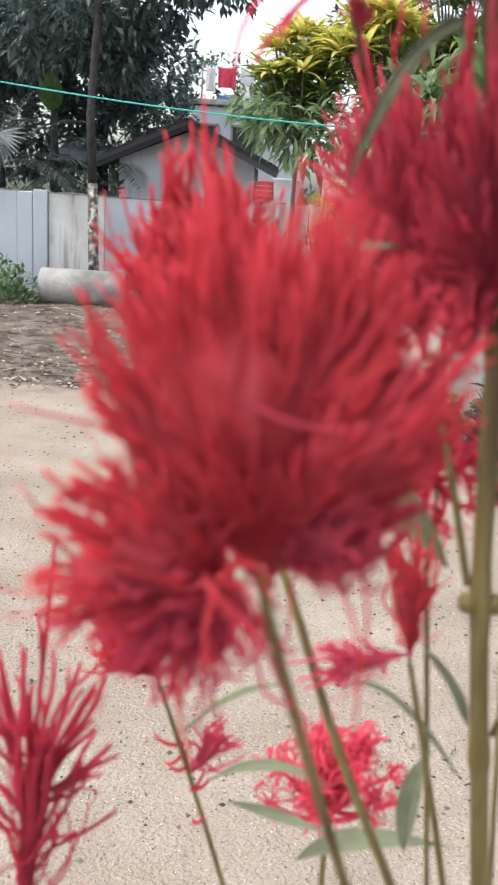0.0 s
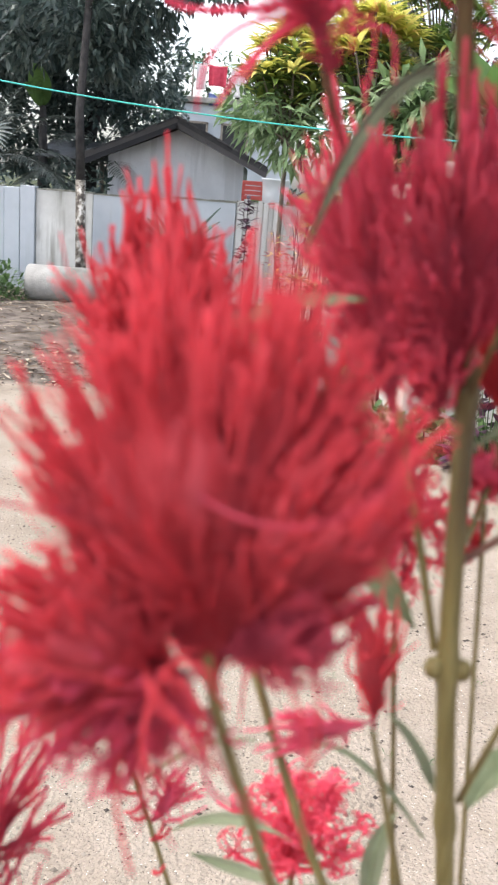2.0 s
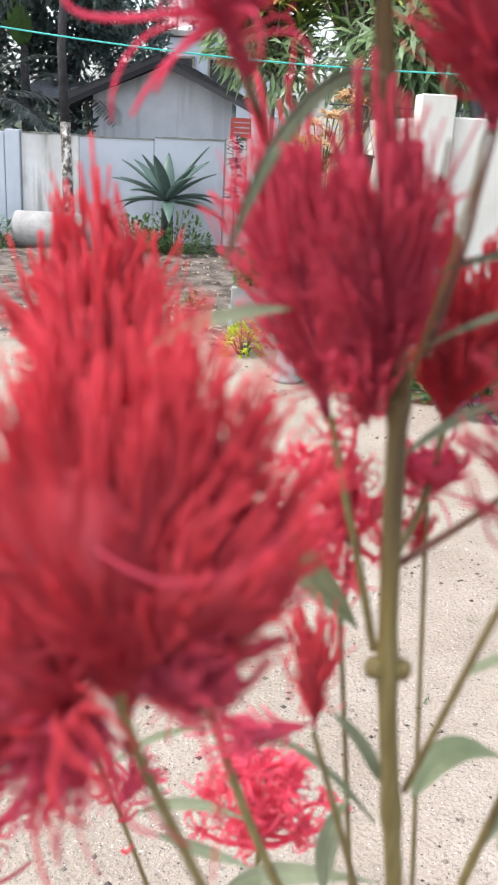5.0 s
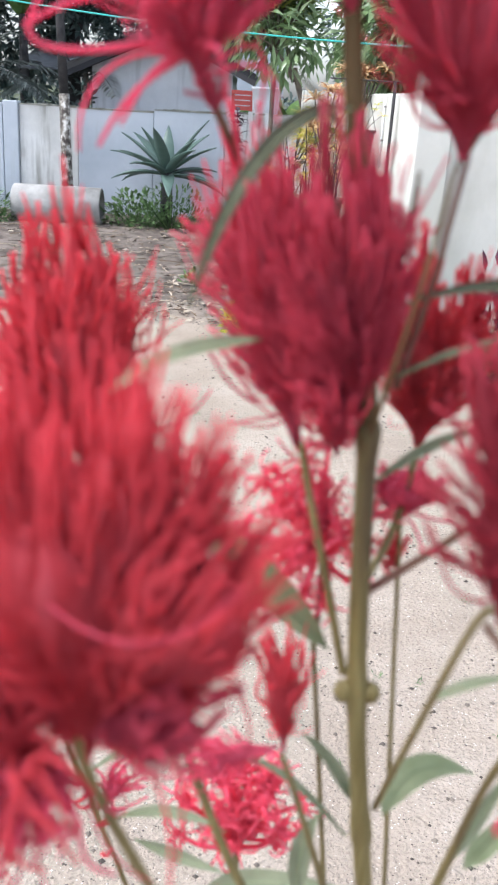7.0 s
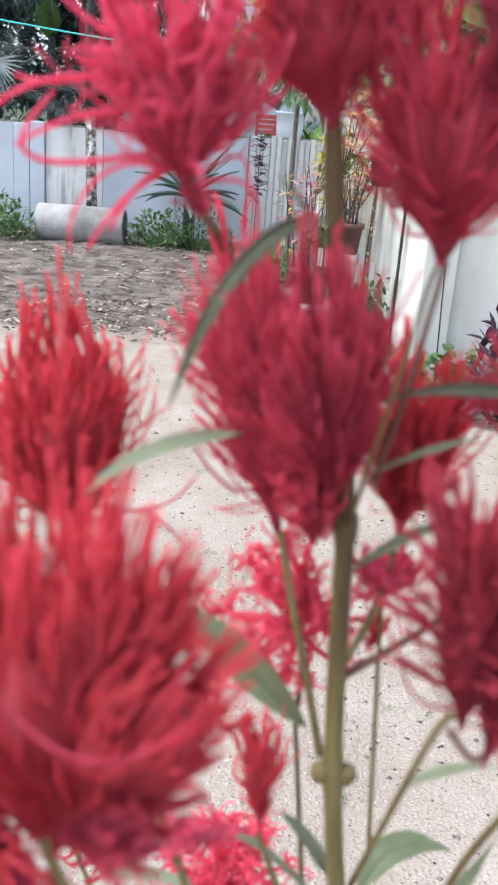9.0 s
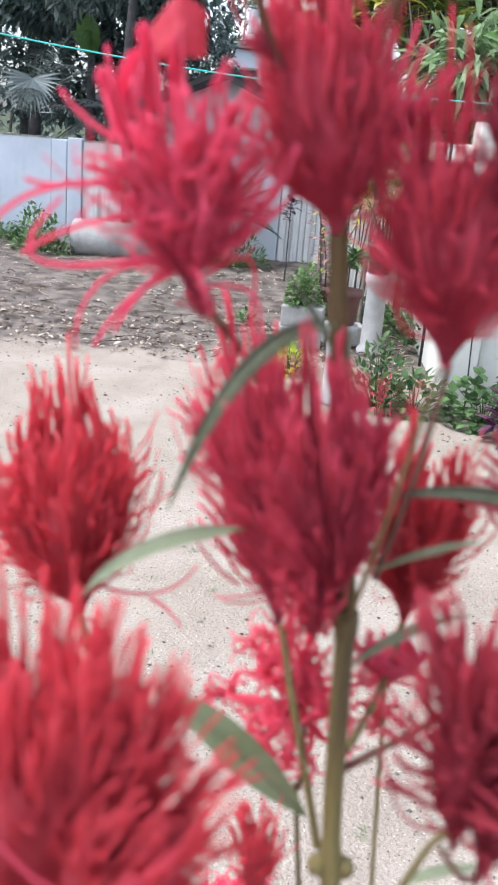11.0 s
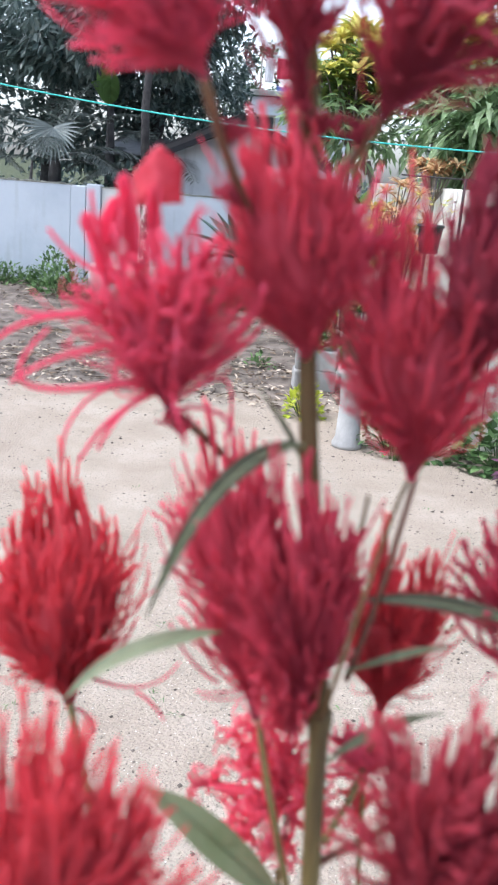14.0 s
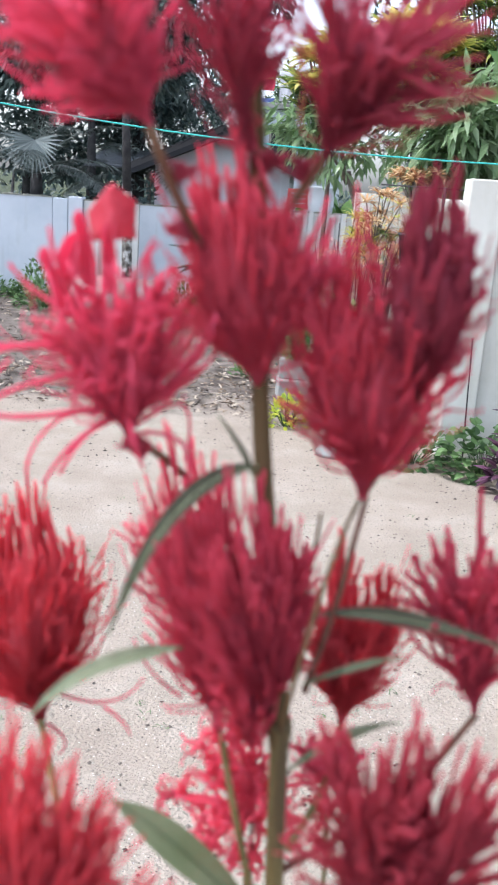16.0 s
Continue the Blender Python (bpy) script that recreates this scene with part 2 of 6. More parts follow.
# celosia
M_FIL = material("celosia_filament", [(0.15, (0.632, 0.0896, 0.116)), (0.5, (0.714, 0.111, 0.143)), (0.85, (0.775, 0.143, 0.177))], rough=0.8, scale=60, random_by="island", random_amount=0.35, through_light=0.66, spec=0.05)
M_FIL_BRIGHT = material("celosia_filament_bright", [(0.15, (0.80, 0.10, 0.17)), (0.5, (0.90, 0.155, 0.25)), (0.85, (0.95, 0.25, 0.36))], rough=0.6, scale=60, random_by="island", random_amount=0.5, through_light=0.6, spec=0.2)
M_FIL_ROSE = material("celosia_filament_rose", [(0.15, (0.632, 0.0986, 0.151)), (0.5, (0.714, 0.121, 0.185)), (0.85, (0.775, 0.157, 0.224))], rough=0.8, scale=60, random_by="island", random_amount=0.35, through_light=0.66, spec=0.05)
M_FIL_DEEP = material("celosia_filament_crimson", [(0.15, (0.561, 0.0862, 0.137)), (0.5, (0.632, 0.106, 0.164)), (0.85, (0.704, 0.134, 0.199))], rough=0.8, scale=60, random_by="island", random_amount=0.35, through_light=0.66, spec=0.05)
# Purplish backlit tone of the upper plumes, put into a darker filament colour.
M_FIL_BACKLIT = material("celosia_filament_backlit", [(0.15, (0.44, 0.080, 0.125)), (0.5, (0.51, 0.100, 0.155)), (0.85, (0.58, 0.125, 0.185))], rough=0.8, scale=60, random_by="island", random_amount=0.35, through_light=0.66, spec=0.05)
M_FIL_WINE = material("celosia_filament_wine", [(0.15, (0.439, 0.065, 0.0963)), (0.5, (0.51, 0.0829, 0.118)), (0.85, (0.581, 0.106, 0.146))], rough=0.8, scale=60, random_by="island", random_amount=0.35, through_light=0.66, spec=0.05)
M_FIL_PINK = material("celosia_filament_pink", [(0.15, (0.694, 0.112, 0.196)), (0.5, (0.785, 0.151, 0.252)), (0.85, (0.857, 0.213, 0.325))], rough=0.8, scale=60, random_by="island", random_amount=0.35, through_light=0.66, spec=0.05)
M_STEM = material("celosia_stem_green", [(0.3, (0.075, 0.05, 0.02)), (0.5, (0.145, 0.112, 0.036)), (0.7, (0.24, 0.20, 0.08))], rough=0.55, scale=55, stretch=(1, 1, 0.10), bump=0.3, bump_scale=220)
M_STEM_BROWN = material("celosia_stem_brown", [(0.25, (0.055, 0.034, 0.016)), (0.5, (0.105, 0.070, 0.033)), (0.75, (0.18, 0.122, 0.056))], rough=0.7, scale=30, stretch=(1, 1, 0.12), bump=0.3, bump_scale=220, spec=0.12)
M_STEM_RED = material("celosia_stem_reddish", [(0.3, (0.11, 0.03, 0.028)), (0.55, (0.15, 0.075, 0.042)), (0.8, (0.21, 0.14, 0.07))], rough=0.55, scale=26, stretch=(1, 1, 0.2), bump=0.3, bump_scale=220)
M_CELEAF = material("celosia_leaf", [(0.2, (0.14, 0.160, 0.100)), (0.55, (0.215, 0.238, 0.152)), (0.9, (0.30, 0.325, 0.215))], rough=0.6, scale=22, bump=0.25, bump_scale=120, through_light=0.3, spec=0.2)
M_CELEAF_PALE = material("celosia_leaf_pale", [(0.2, (0.165, 0.21, 0.10)), (0.55, (0.26, 0.305, 0.175)), (0.9, (0.36, 0.405, 0.27))], rough=0.55, scale=22, bump=0.25, bump_scale=120, through_light=0.35, spec=0.2)
# Darker copy of the celosia leaf: a shaded underside put into the colour.
M_CELEAF_SHADED = material("celosia_leaf_shaded", [(0.2, (0.036, 0.036, 0.023)), (0.55, (0.056, 0.057, 0.036)), (0.9, (0.088, 0.090, 0.058))], rough=0.6, scale=22, bump=0.25, bump_scale=120, through_light=0.2, spec=0.15)
M_BRACT = material("celosia_bract", [(0.25, (0.56, 0.03, 0.06)), (0.75, (0.84, 0.13, 0.19))], rough=0.5, scale=90, bump=0.2, bump_scale=160, through_light=0.4)

# ---- mesh building ----
UP = Vector((0, 0, 1))


class Builder:
    """Gathers vertices and faces and turns them into one mesh."""

    def __init__(self):
        self.v, self.f = [], []

    def tube(self, pts, radii, sides=6, caps=True):
        pts = [Vector(p) for p in pts]
        ref = Vector((0.31, 0.87, 0.38))
        start = len(self.v)
        for i, p in enumerate(pts):
            d = (pts[min(i + 1, len(pts) - 1)] - pts[max(i - 1, 0)]).normalized()
            a = d.cross(ref)
            a = a.normalized() if a.length > 1e-4 else d.orthogonal().normalized()
            b = d.cross(a)
            for k in range(sides):
                w = 2 * math.pi * k / sides
                self.v.append(p + (a * math.cos(w) + b * math.sin(w)) * radii[i])
        for i in range(len(pts) - 1):
            for k in range(sides):
                q = start + i * sides
                self.f.append((q + k, q + (k + 1) % sides, q + sides + (k + 1) % sides, q + sides + k))
        if caps:
            self.f.append(tuple(start + k for k in reversed(range(sides))))
            e = start + (len(pts) - 1) * sides
            self.f.append(tuple(e + k for k in range(sides)))

    def blade(self, base, way, normal, length, width, droop=0.3, segs=4, fold=0.25, belly=0.45, tip=0.02, wave=0.0):
        """A leaf with a midrib fold: three points a ring, bending down along its way."""
        base, way, normal = Vector(base), Vector(way).normalized(), Vector(normal)
        side = way.cross(normal)
        side = side.normalized() if side.length > 1e-5 else way.orthogonal().normalized()
        start = len(self.v)
        p, step, w = base.copy(), length / segs, way.copy()
        for i in range(segs + 1):
            s = i / segs
            half = width * 0.5 * max(tip, (math.sin(math.pi * s ** (0.7 if belly < 0.5 else 1.2)) ** 0.8 if 0 < s < 1 else 0.0) + (0.12 if i == 0 else 0))
            up = side.cross(w).normalized()
            lift = up * half * fold + up * wave * width * math.sin(7 * s)
            self.v += [p + side * half + lift, p.copy(), p - side * half + lift]
            w = (w - UP * droop * (0.4 + s) / segs).normalized()
            p = p + w * step
        for i in range(segs):
            q = start + 3 * i
            self.f += [(q, q + 1, q + 4, q + 3), (q + 1, q + 2, q + 5, q + 4)]

    def box(self, c, size, m=None):
        start = len(self.v)
        for sx in (-0.5, 0.5):
            for sy in (-0.5, 0.5):
                for sz in (-0.5, 0.5):
                    q = Vector((sx * size[0], sy * size[1], sz * size[2]))
                    self.v.append(Vector(c) + (m.to_3x3() @ q if m else q))
        for q in ((0, 1, 3, 2), (4, 6, 7, 5), (0, 4, 5, 1), (2, 3, 7, 6), (0, 2, 6, 4), (1, 5, 7, 3)):
            self.f.append(tuple(start + k for k in q))

    def lathe(self, c, profile, sides=20, wobble=0.0, rng=None):
        """A turned form about the upright line through c: profile of (radius, height)."""
        start = len(self.v)
        for r, z in profile:
            for k in range(sides):
                w = 2 * math.pi * k / sides
                rr = r * (1 + (rng.uniform(-wobble, wobble) if rng else 0))
                self.v.append(Vector(c) + Vector((rr * math.cos(w), rr * math.sin(w), z)))
        for i in range(len(profile) - 1):
            for k in range(sides):
                q = start + i * sides
                self.f.append((q + k, q + (k + 1) % sides, q + sides + (k + 1) % sides, q + sides + k))

    def stone(self, c, r, rng, flat=0.6):
        start = len(self.v)
        for q in ((1, 0, 0), (0, 1, 0), (-1, 0, 0), (0, -1, 0), (0, 0, 1), (0, 0, -1)):
            s = r * rng.uniform(0.65, 1.25)
            self.v.append(Vector(c) + Vector((q[0] * s, q[1] * s, q[2] * s * flat)))
        for a, b in ((0, 1), (1, 2), (2, 3), (3, 0)):
            self.f += [(start + a, start + b, start + 4), (start + b, start + a, start + 5)]

    def mesh(self, name, mat, smooth=True):
        me = bpy.data.meshes.new(name)
        me.from_pydata([tuple(q) for q in self.v], [], self.f)
        me.materials.append(mat)
        if smooth:
            me.shade_smooth()
        return me


def part(name, b, mat, parent=None, label="", smooth=True, bevel=0.0, thick=0.0):
    ob = new(name, b.mesh(name, mat, smooth))
    if parent:
        ob.parent = parent
    if label:
        tagged(ob, label)
    if thick:
        md = ob.modifiers.new("thickness", "SOLIDIFY")
        md.thickness = thick
    if bevel:
        md = ob.modifiers.new("edges", "BEVEL")
        md.width, md.segments, md.limit_method = bevel, 2, "ANGLE"
    return ob


def thing(name, label, category, group="", kind=""):
    return tagged(new(name), label, category, group, kind)


def rand_dir(rng):
    z, w = rng.uniform(-1, 1), rng.uniform(0, 2 * math.pi)
    r = math.sqrt(1 - z * z)
    return Vector((r * math.cos(w), r * math.sin(w), z))


def bezier(a, b, c, n):
    return [a * (1 - t) ** 2 + b * 2 * t * (1 - t) + c * t * t for t in (i / n for i in range(n + 1))]

# ---- ground ----


def graded(lo, hi, near_lo, near_hi, near_step, growth):
    """Coordinates that are close together in the near stretch and grow apart towards the horizon."""
    out, q, s = [], near_lo, near_step
    while q < near_hi:
        out.append(q)
        q += near_step
    while q < hi:
        out.append(q)
        s *= growth
        q += s
    out.append(hi)
    q, s = near_lo - near_step, near_step
    while q > lo:
        out.insert(0, q)
        s *= growth
        q -= s
    out.insert(0, lo)
    return out


def ground_z(x, y):
    z = 0.018 * noise.noise(Vector((x * 0.7, y * 0.7, 0.3))) + 0.008 * noise.noise(Vector((x * 3.1, y * 3.1, 2.0)))
    rise = max(0.0, min(1.0, (y - 9.0) / 3.5))
    z += 0.10 * rise * rise * (3 - 2 * rise)
    rough = max(0.0, min(1.0, (y - 7.6 + 0.6 * noise.noise(Vector((x, y * 0.4, 5.0)))) / 0.7)) if y < 30 else 0.0
    z += rough * (0.03 * noise.noise(Vector((x * 2.3, y * 2.3, 7.0))) + 0.02 * noise.noise(Vector((x * 7, y * 7, 1.0))))
    return z


xs, ys = graded(-900, 900, -5.0, 5.0, 0.09, 1.25), graded(-900, 1500, 0.8, 14.5, 0.09, 1.25)
gb = Builder()
for yy in ys:
    for xx in xs:
        gb.v.append(Vector((xx, yy, ground_z(xx, yy) if abs(xx) < 40 and abs(yy) < 60 else 0.0)))
for j in range(len(ys) - 1):
    for i in range(len(xs) - 1):
        q = j * len(xs) + i
        gb.f.append((q, q + 1, q + len(xs) + 1, q + len(xs)))


def ground_material():
    """Sand in the driven yard, dark littered soil beyond a ragged edge."""
    m = M_SAND
    nt = m.node_tree
    n, lk = nt.nodes, nt.links
    bsdf = n["Principled BSDF"]
    sand = bsdf.inputs["Base Color"].links[0].from_socket
    co = n.new("ShaderNodeTexCoord")
    sep = n.new("ShaderNodeSeparateXYZ")
    lk.new(co.outputs["Object"], sep.inputs[0])
    edge = n.new("ShaderNodeTexNoise")
    edge.inputs["Scale"].default_value, edge.inputs["Detail"].default_value = 1.4, 9.0
    lk.new(co.outputs["Object"], edge.inputs["Vector"])
    add = n.new("ShaderNodeMath")
    add.operation = "MULTIPLY_ADD"
    lk.new(edge.outputs["Fac"], add.inputs[0])
    add.inputs[1].default_value = 3.4
    lk.new(sep.outputs["Y"], add.inputs[2])
    mr = n.new("ShaderNodeMapRange")
    mr.inputs["From Min"].default_value, mr.inputs["From Max"].default_value = 9.3, 9.9
    mr.inputs["To Max"].default_value = 0.95
    lk.new(add.outputs[0], mr.inputs["Value"])
    fine = n.new("ShaderNodeTexNoise")
    fine.inputs["Scale"].default_value, fine.inputs["Detail"].default_value = 5.0, 10.0
    lk.new(co.outputs["Object"], fine.inputs["Vector"])
    ramp = n.new("ShaderNodeValToRGB")
    ramp.color_ramp.elements[0].position, ramp.color_ramp.elements[0].color = 0.32, (0.055, 0.044, 0.037, 1)
    ramp.color_ramp.elements[1].position, ramp.color_ramp.elements[1].color = 0.68, (0.22, 0.185, 0.16, 1)
    lk.new(fine.outputs["Fac"], ramp.inputs[0])
    mx = n.new("ShaderNodeMix")
    mx.data_type = "RGBA"
    lk.new(mr.outputs[0], mx.inputs[0])
    lk.new(sand, mx.inputs[6])
    lk.new(ramp.outputs[0], mx.inputs[7])
    # bare dark earth under the trees beyond the wall
    beyond = n.new("ShaderNodeMapRange")
    beyond.inputs["From Min"].default_value, beyond.inputs["From Max"].default_value = 13.9, 14.1
    lk.new(sep.outputs["Y"], beyond.inputs["Value"])
    mx2 = n.new("ShaderNodeMix")
    mx2.data_type = "RGBA"
    lk.new(beyond.outputs[0], mx2.inputs[0])
    lk.new(mx.outputs[2], mx2.inputs[6])
    earth = n.new("ShaderNodeValToRGB")
    earth.color_ramp.elements[0].position, earth.color_ramp.elements[0].color = 0.35, (0.03, 0.04, 0.02, 1)
    earth.color_ramp.elements[1].position, earth.color_ramp.elements[1].color = 0.7, (0.10, 0.11, 0.06, 1)
    lk.new(fine.outputs["Fac"], earth.inputs[0])
    lk.new(earth.outputs[0], mx2.inputs[7])
    lk.new(mx2.outputs[2], bsdf.inputs["Base Color"])
    return m


ground = tagged(part("ground", gb, ground_material()), "pale sandy yard with dark littered soil towards the wall", "ground", kind="structure")

# ---- boundary walls ----
WALL_Y = 13.88


def wall_panel(parent, x0, x1, y0, y1, z1, mat, cap=True):
    b = Builder()
    b.box(((x0 + x1) / 2, (y0 + y1) / 2, z1 / 2 - 0.1), (x1 - x0, y1 - y0, z1 + 0.2))
    part("wall_panel", b, mat, parent, smooth=False, bevel=0.012)
    if cap:
        rng = random.Random(int(x0 * 100))
        c = Builder()
        n = max(3, int((x1 - x0) / 0.12))
        for i in range(n):
            w = (x1 - x0) / n
            h = rng.uniform(0.012, 0.03)
            c.box((x0 + (i + 0.5) * w, (y0 + y1) / 2, z1 + h / 2 - 0.004), (w, y1 - y0 + rng.uniform(0.004, 0.02), h))
        part("coping", c, M_MOSS, parent, "thin mouldy coping", smooth=False)


wall_north = thing("wall_north", "white lime-washed yard wall with mouldy top", "wall", kind="structure")
T = 0.16
wall_panel(wall_north, -14.0, -9.2, WALL_Y, WALL_Y + T, 1.58, M_WALL)
wall_panel(wall_north, -9.19, -6.41, WALL_Y, WALL_Y + T, 1.58, M_WALL)
wall_panel(wall_north, -6.40, -3.835, WALL_Y, WALL_Y + T, 1.58, M_WALL)
wall_panel(wall_north, -3.83, -3.60, WALL_Y - 0.01, WALL_Y + T, 1.575, M_WALL, cap=False)
wall_panel(wall_north, -3.575, -3.36, WALL_Y - 0.06, WALL_Y + T, 1.61, M_WALL, cap=False)
wall_panel(wall_north, -3.355, -2.50, WALL_Y, WALL_Y + T, 1.57, M_WALL_OLD)
wall_panel(wall_north, -2.495, -1.40, WALL_Y, WALL_Y + T, 1.56, M_WALL)
wall_panel(wall_north, -1.395, -0.36, WALL_Y, WALL_Y + T, 1.60, M_WALL)
wall_panel(wall_north, -0.355, 1.20, WALL_Y + 0.03, WALL_Y + T, 1.62, M_WALL_OLD)
wall_panel(wall_north, 1.205, 6.0, WALL_Y + 0.03, WALL_Y + T, 1.62, M_WALL_OLD)
wall_panel(wall_north, 6.005, 14.0, WALL_Y + 0.03, WALL_Y + T, 1.62, M_WALL_OLD)

wall_east = thing("wall_east", "cream painted garden wall with a square post", "wall", kind="structure")
wall_panel(wall_east, 1.267, 1.52, 6.93, 7.24, 2.125, M_CREAM, cap=False)
wall_panel(wall_east, 1.30, 1.42, 7.245, 10.995, 1.965, M_CREAM, cap=False)
wall_panel(wall_east, 0.60, 1.42, 11.0, 11.15, 1.965, M_WALL_STREAK, cap=False)
wall_panel(wall_east, 1.525, 6.0, 7.0, 7.18, 1.98, M_CREAM, cap=False)

# upright boards nailed over the old wall
rng = random.Random(64)
x = -0.33
while x < 1.18:
    w = rng.uniform(0.065, 0.10)
    b = Builder()
    h = 1.64 + rng.uniform(-0.06, 0.03)
    b.box((x + w / 2, WALL_Y + 0.016 - rng.uniform(0.0, 0.006), h / 2), (w, 0.02, h))
    part("board", b, M_BOARD, wall_north, "whitewashed weathered board", smooth=False, bevel=0.003)
    x += w + rng.uniform(0.008, 0.022)

# ---- shed behind the wall ----
shed = thing("shed", "small grey plastered shed with a dark gable roof", "shed")
SY = 16.38
b = Builder()
for yy in (SY, SY + 3.2):
    b.v += [Vector(q) for q in ((-2.72, yy, -0.1), (-0.35, yy, -0.1), (-0.35, yy, 2.19), (-1.52, yy, 2.70), (-2.72, yy, 2.19))]
b.f += [(0, 1, 2, 3, 4), (9, 8, 7, 6, 5), (0, 5, 6, 1), (1, 6, 7, 2), (4, 9, 5, 0), (2, 7, 8, 3), (3, 8, 9, 4)]
part("wall", b, M_PLASTER, shed, "grey plaster", smooth=False)
for side in (-1, 1):
    b = Builder()
    run, drop = 1.56, 0.70
    ang = math.atan2(drop, run)
    ln = math.hypot(run, drop)
    c = Vector((-1.50 + side * run / 2, SY + 1.45, 2.83 - drop / 2))
    b.box(c, (ln, 3.9, 0.07), Matrix.Rotation(side * ang, 4, "Y"))
    slope = part("roof", b, M_ROOF, shed, "dark sheet roof", smooth=False)
    for k in range(9):
        t = Builder()
        f = (k + 0.5) / 9
        t.box((-1.50 + side * run * f, SY + 1.45, 2.83 - drop * f + 0.055), (ln / 9 * 0.98, 3.94, 0.03), Matrix.Rotation(side * (ang + 0.06), 4, "Y"))
        part("roof_sheet", t, M_ROOF, slope, smooth=False)
    t = Builder()
    t.box((-1.50 + side * run / 2, SY - 0.48, 2.77 - drop / 2), (ln, 0.03, 0.13), Matrix.Rotation(side * ang, 4, "Y"))
    part("bargeboard", t, M_ROOF, shed, "dark bargeboard", smooth=False)

# ---- far house with washing ----
house = thing("house", "white far house with a flat roof behind the trees", "house")
b = Builder()
b.box((-0.9, 30.0, 2.0), (3.4, 4.0, 4.2))
part("wall", b, M_WALL, house, smooth=False, bevel=0.02)
b = Builder()
b.box((-0.9, 30.0, 4.2), (3.7, 4.3, 0.16))
part("roof", b, M_CONCRETE, house, "flat concrete roof slab", smooth=False, bevel=0.02)
for px in (-2.2, -1.0):
    b = Builder()
    b.box((px, 27.985, 3.1), (0.7, 0.05, 0.9))
    w = part("window", b, M_POTBLACK, house, "dark window", smooth=False)
    b = Builder()
    for q in (-0.38, 0.38):
        b.box((px + q, 27.96, 3.1), (0.06, 0.06, 1.0))
    b.box((px, 27.96, 3.58), (0.82, 0.06, 0.06))
    b.box((px, 27.96, 2.62), (0.82, 0.06, 0.06))
    part("frame", b, M_WOOD, w, smooth=False)

line_far = thing("washing_line", "washing line between two poles on the far roof", "washing line")
for px in (-2.35, -0.35):
    b = Builder()
    b.tube([(px, 28.4, 4.26), (px, 28.4, 5.3)], [0.03, 0.025], 8)
    part("pole", b, M_WOOD, line_far)
b = Builder()
b.tube([(-2.35, 28.4, 5.28), (-1.4, 28.4, 5.22), (-0.35, 28.4, 5.28)], [0.008] * 3, 6)
part("cord", b, M_ROPE, line_far)


def hung_cloth(x, y, ztop, w, h, mat, label, seed):
    rng = random.Random(seed)
    b = Builder()
    nx, nz = 14, 10
    ph = rng.uniform(0, 6)
    for j in range(nz + 1):
        for i in range(nx + 1):
            u, v = i / nx, j / nz
            b.v.append(Vector((x + (u - 0.5) * w * (1 - 0.06 * v), y + 0.035 * v * math.sin(9 * u + ph) + 0.02 * v * math.sin(17 * u), ztop - v * h - 0.03 * math.sin(math.pi * u) * (1 - v))))
    for j in range(nz):
        for i in range(nx):
            q = j * (nx + 1) + i
            b.f.append((q, q + 1, q + nx + 2, q + nx + 1))
    return tagged(part("cloth", b, mat, thick=0.006), label, "washing", "washing on the line")


hung_cloth(-1.62, 28.37, 5.23, 0.55, 0.58, M_CLOTH_RED, "red cloth hung out to dry on a line", 1)
hung_cloth(-1.02, 28.37, 5.23, 0.40, 0.85, M_CLOTH_WHITE, "pale cloth hung out to dry on a line", 2)
hung_cloth(-2.1, 28.37, 5.23, 0.30, 0.7, M_CLOTH_WHITE, "pale cloth hung out to dry on a line", 4)
hung_cloth(-1.58, 27.95, 4.42, 0.5, 0.35, M_CLOTH_BLUE, "blue cloth hung over the roof edge", 3)

# red crate and white tank behind the wall
crate = thing("slatted_crate", "red painted slatted crate behind the wall", "crate")
for k in range(4):
    b = Builder()
    b.box((-0.155, 15.5, 1.68 + k * 0.078), (0.36, 0.03, 0.066))
    part("slat", b, M_RED_PAINT, crate, smooth=False, bevel=0.004)
for q in (-0.31, 0.0):
    b = Builder()
    b.box((q, 15.54, 0.93), (0.05, 0.05, 2.02))
    part("post", b, M_RED_PAINT, crate, smooth=False, bevel=0.004)
tank = thing("water_tub", "white plastic tub standing behind the wall", "tub")
b = Builder()
b.lathe((0.22, 15.5, 1.55), [(0.0, 0), (0.20, 0), (0.215, 0.2), (0.225, 0.42), (0.24, 0.43), (0.24, 0.46), (0.22, 0.46), (0.21, 0.44), (0.19, 0.1), (0, 0.1)], 24)
part("tub", b, M_WHITE_PLASTIC, tank)
b = Builder()
b.box((0.22, 15.5, 0.78), (0.44, 0.44, 1.6))
part("brick_base", b, M_CONCRETE, tank, "rough concrete base", smooth=False, bevel=0.02)

# low sheet roof beside the shed
lean = thing("lean_to", "low grey sheet roof on posts beside the shed", "lean-to")
rb = Builder()
rb.box((-3.45, 17.5, 2.27), (1.3, 1.4, 0.05), Matrix.Rotation(radians(13), 4, "X"))
part("roof", rb, M_SHEET, lean, "grey sheet roof", smooth=False, bevel=0.01)
for px in (-4.0, -2.95):
    rb = Builder()
    rb.tube([(px, 17.05, -0.05), (px, 17.05, 2.08)], [0.05, 0.045], 8)
    part("post", rb, M_WOOD, lean)
# ---- trees and garden ----


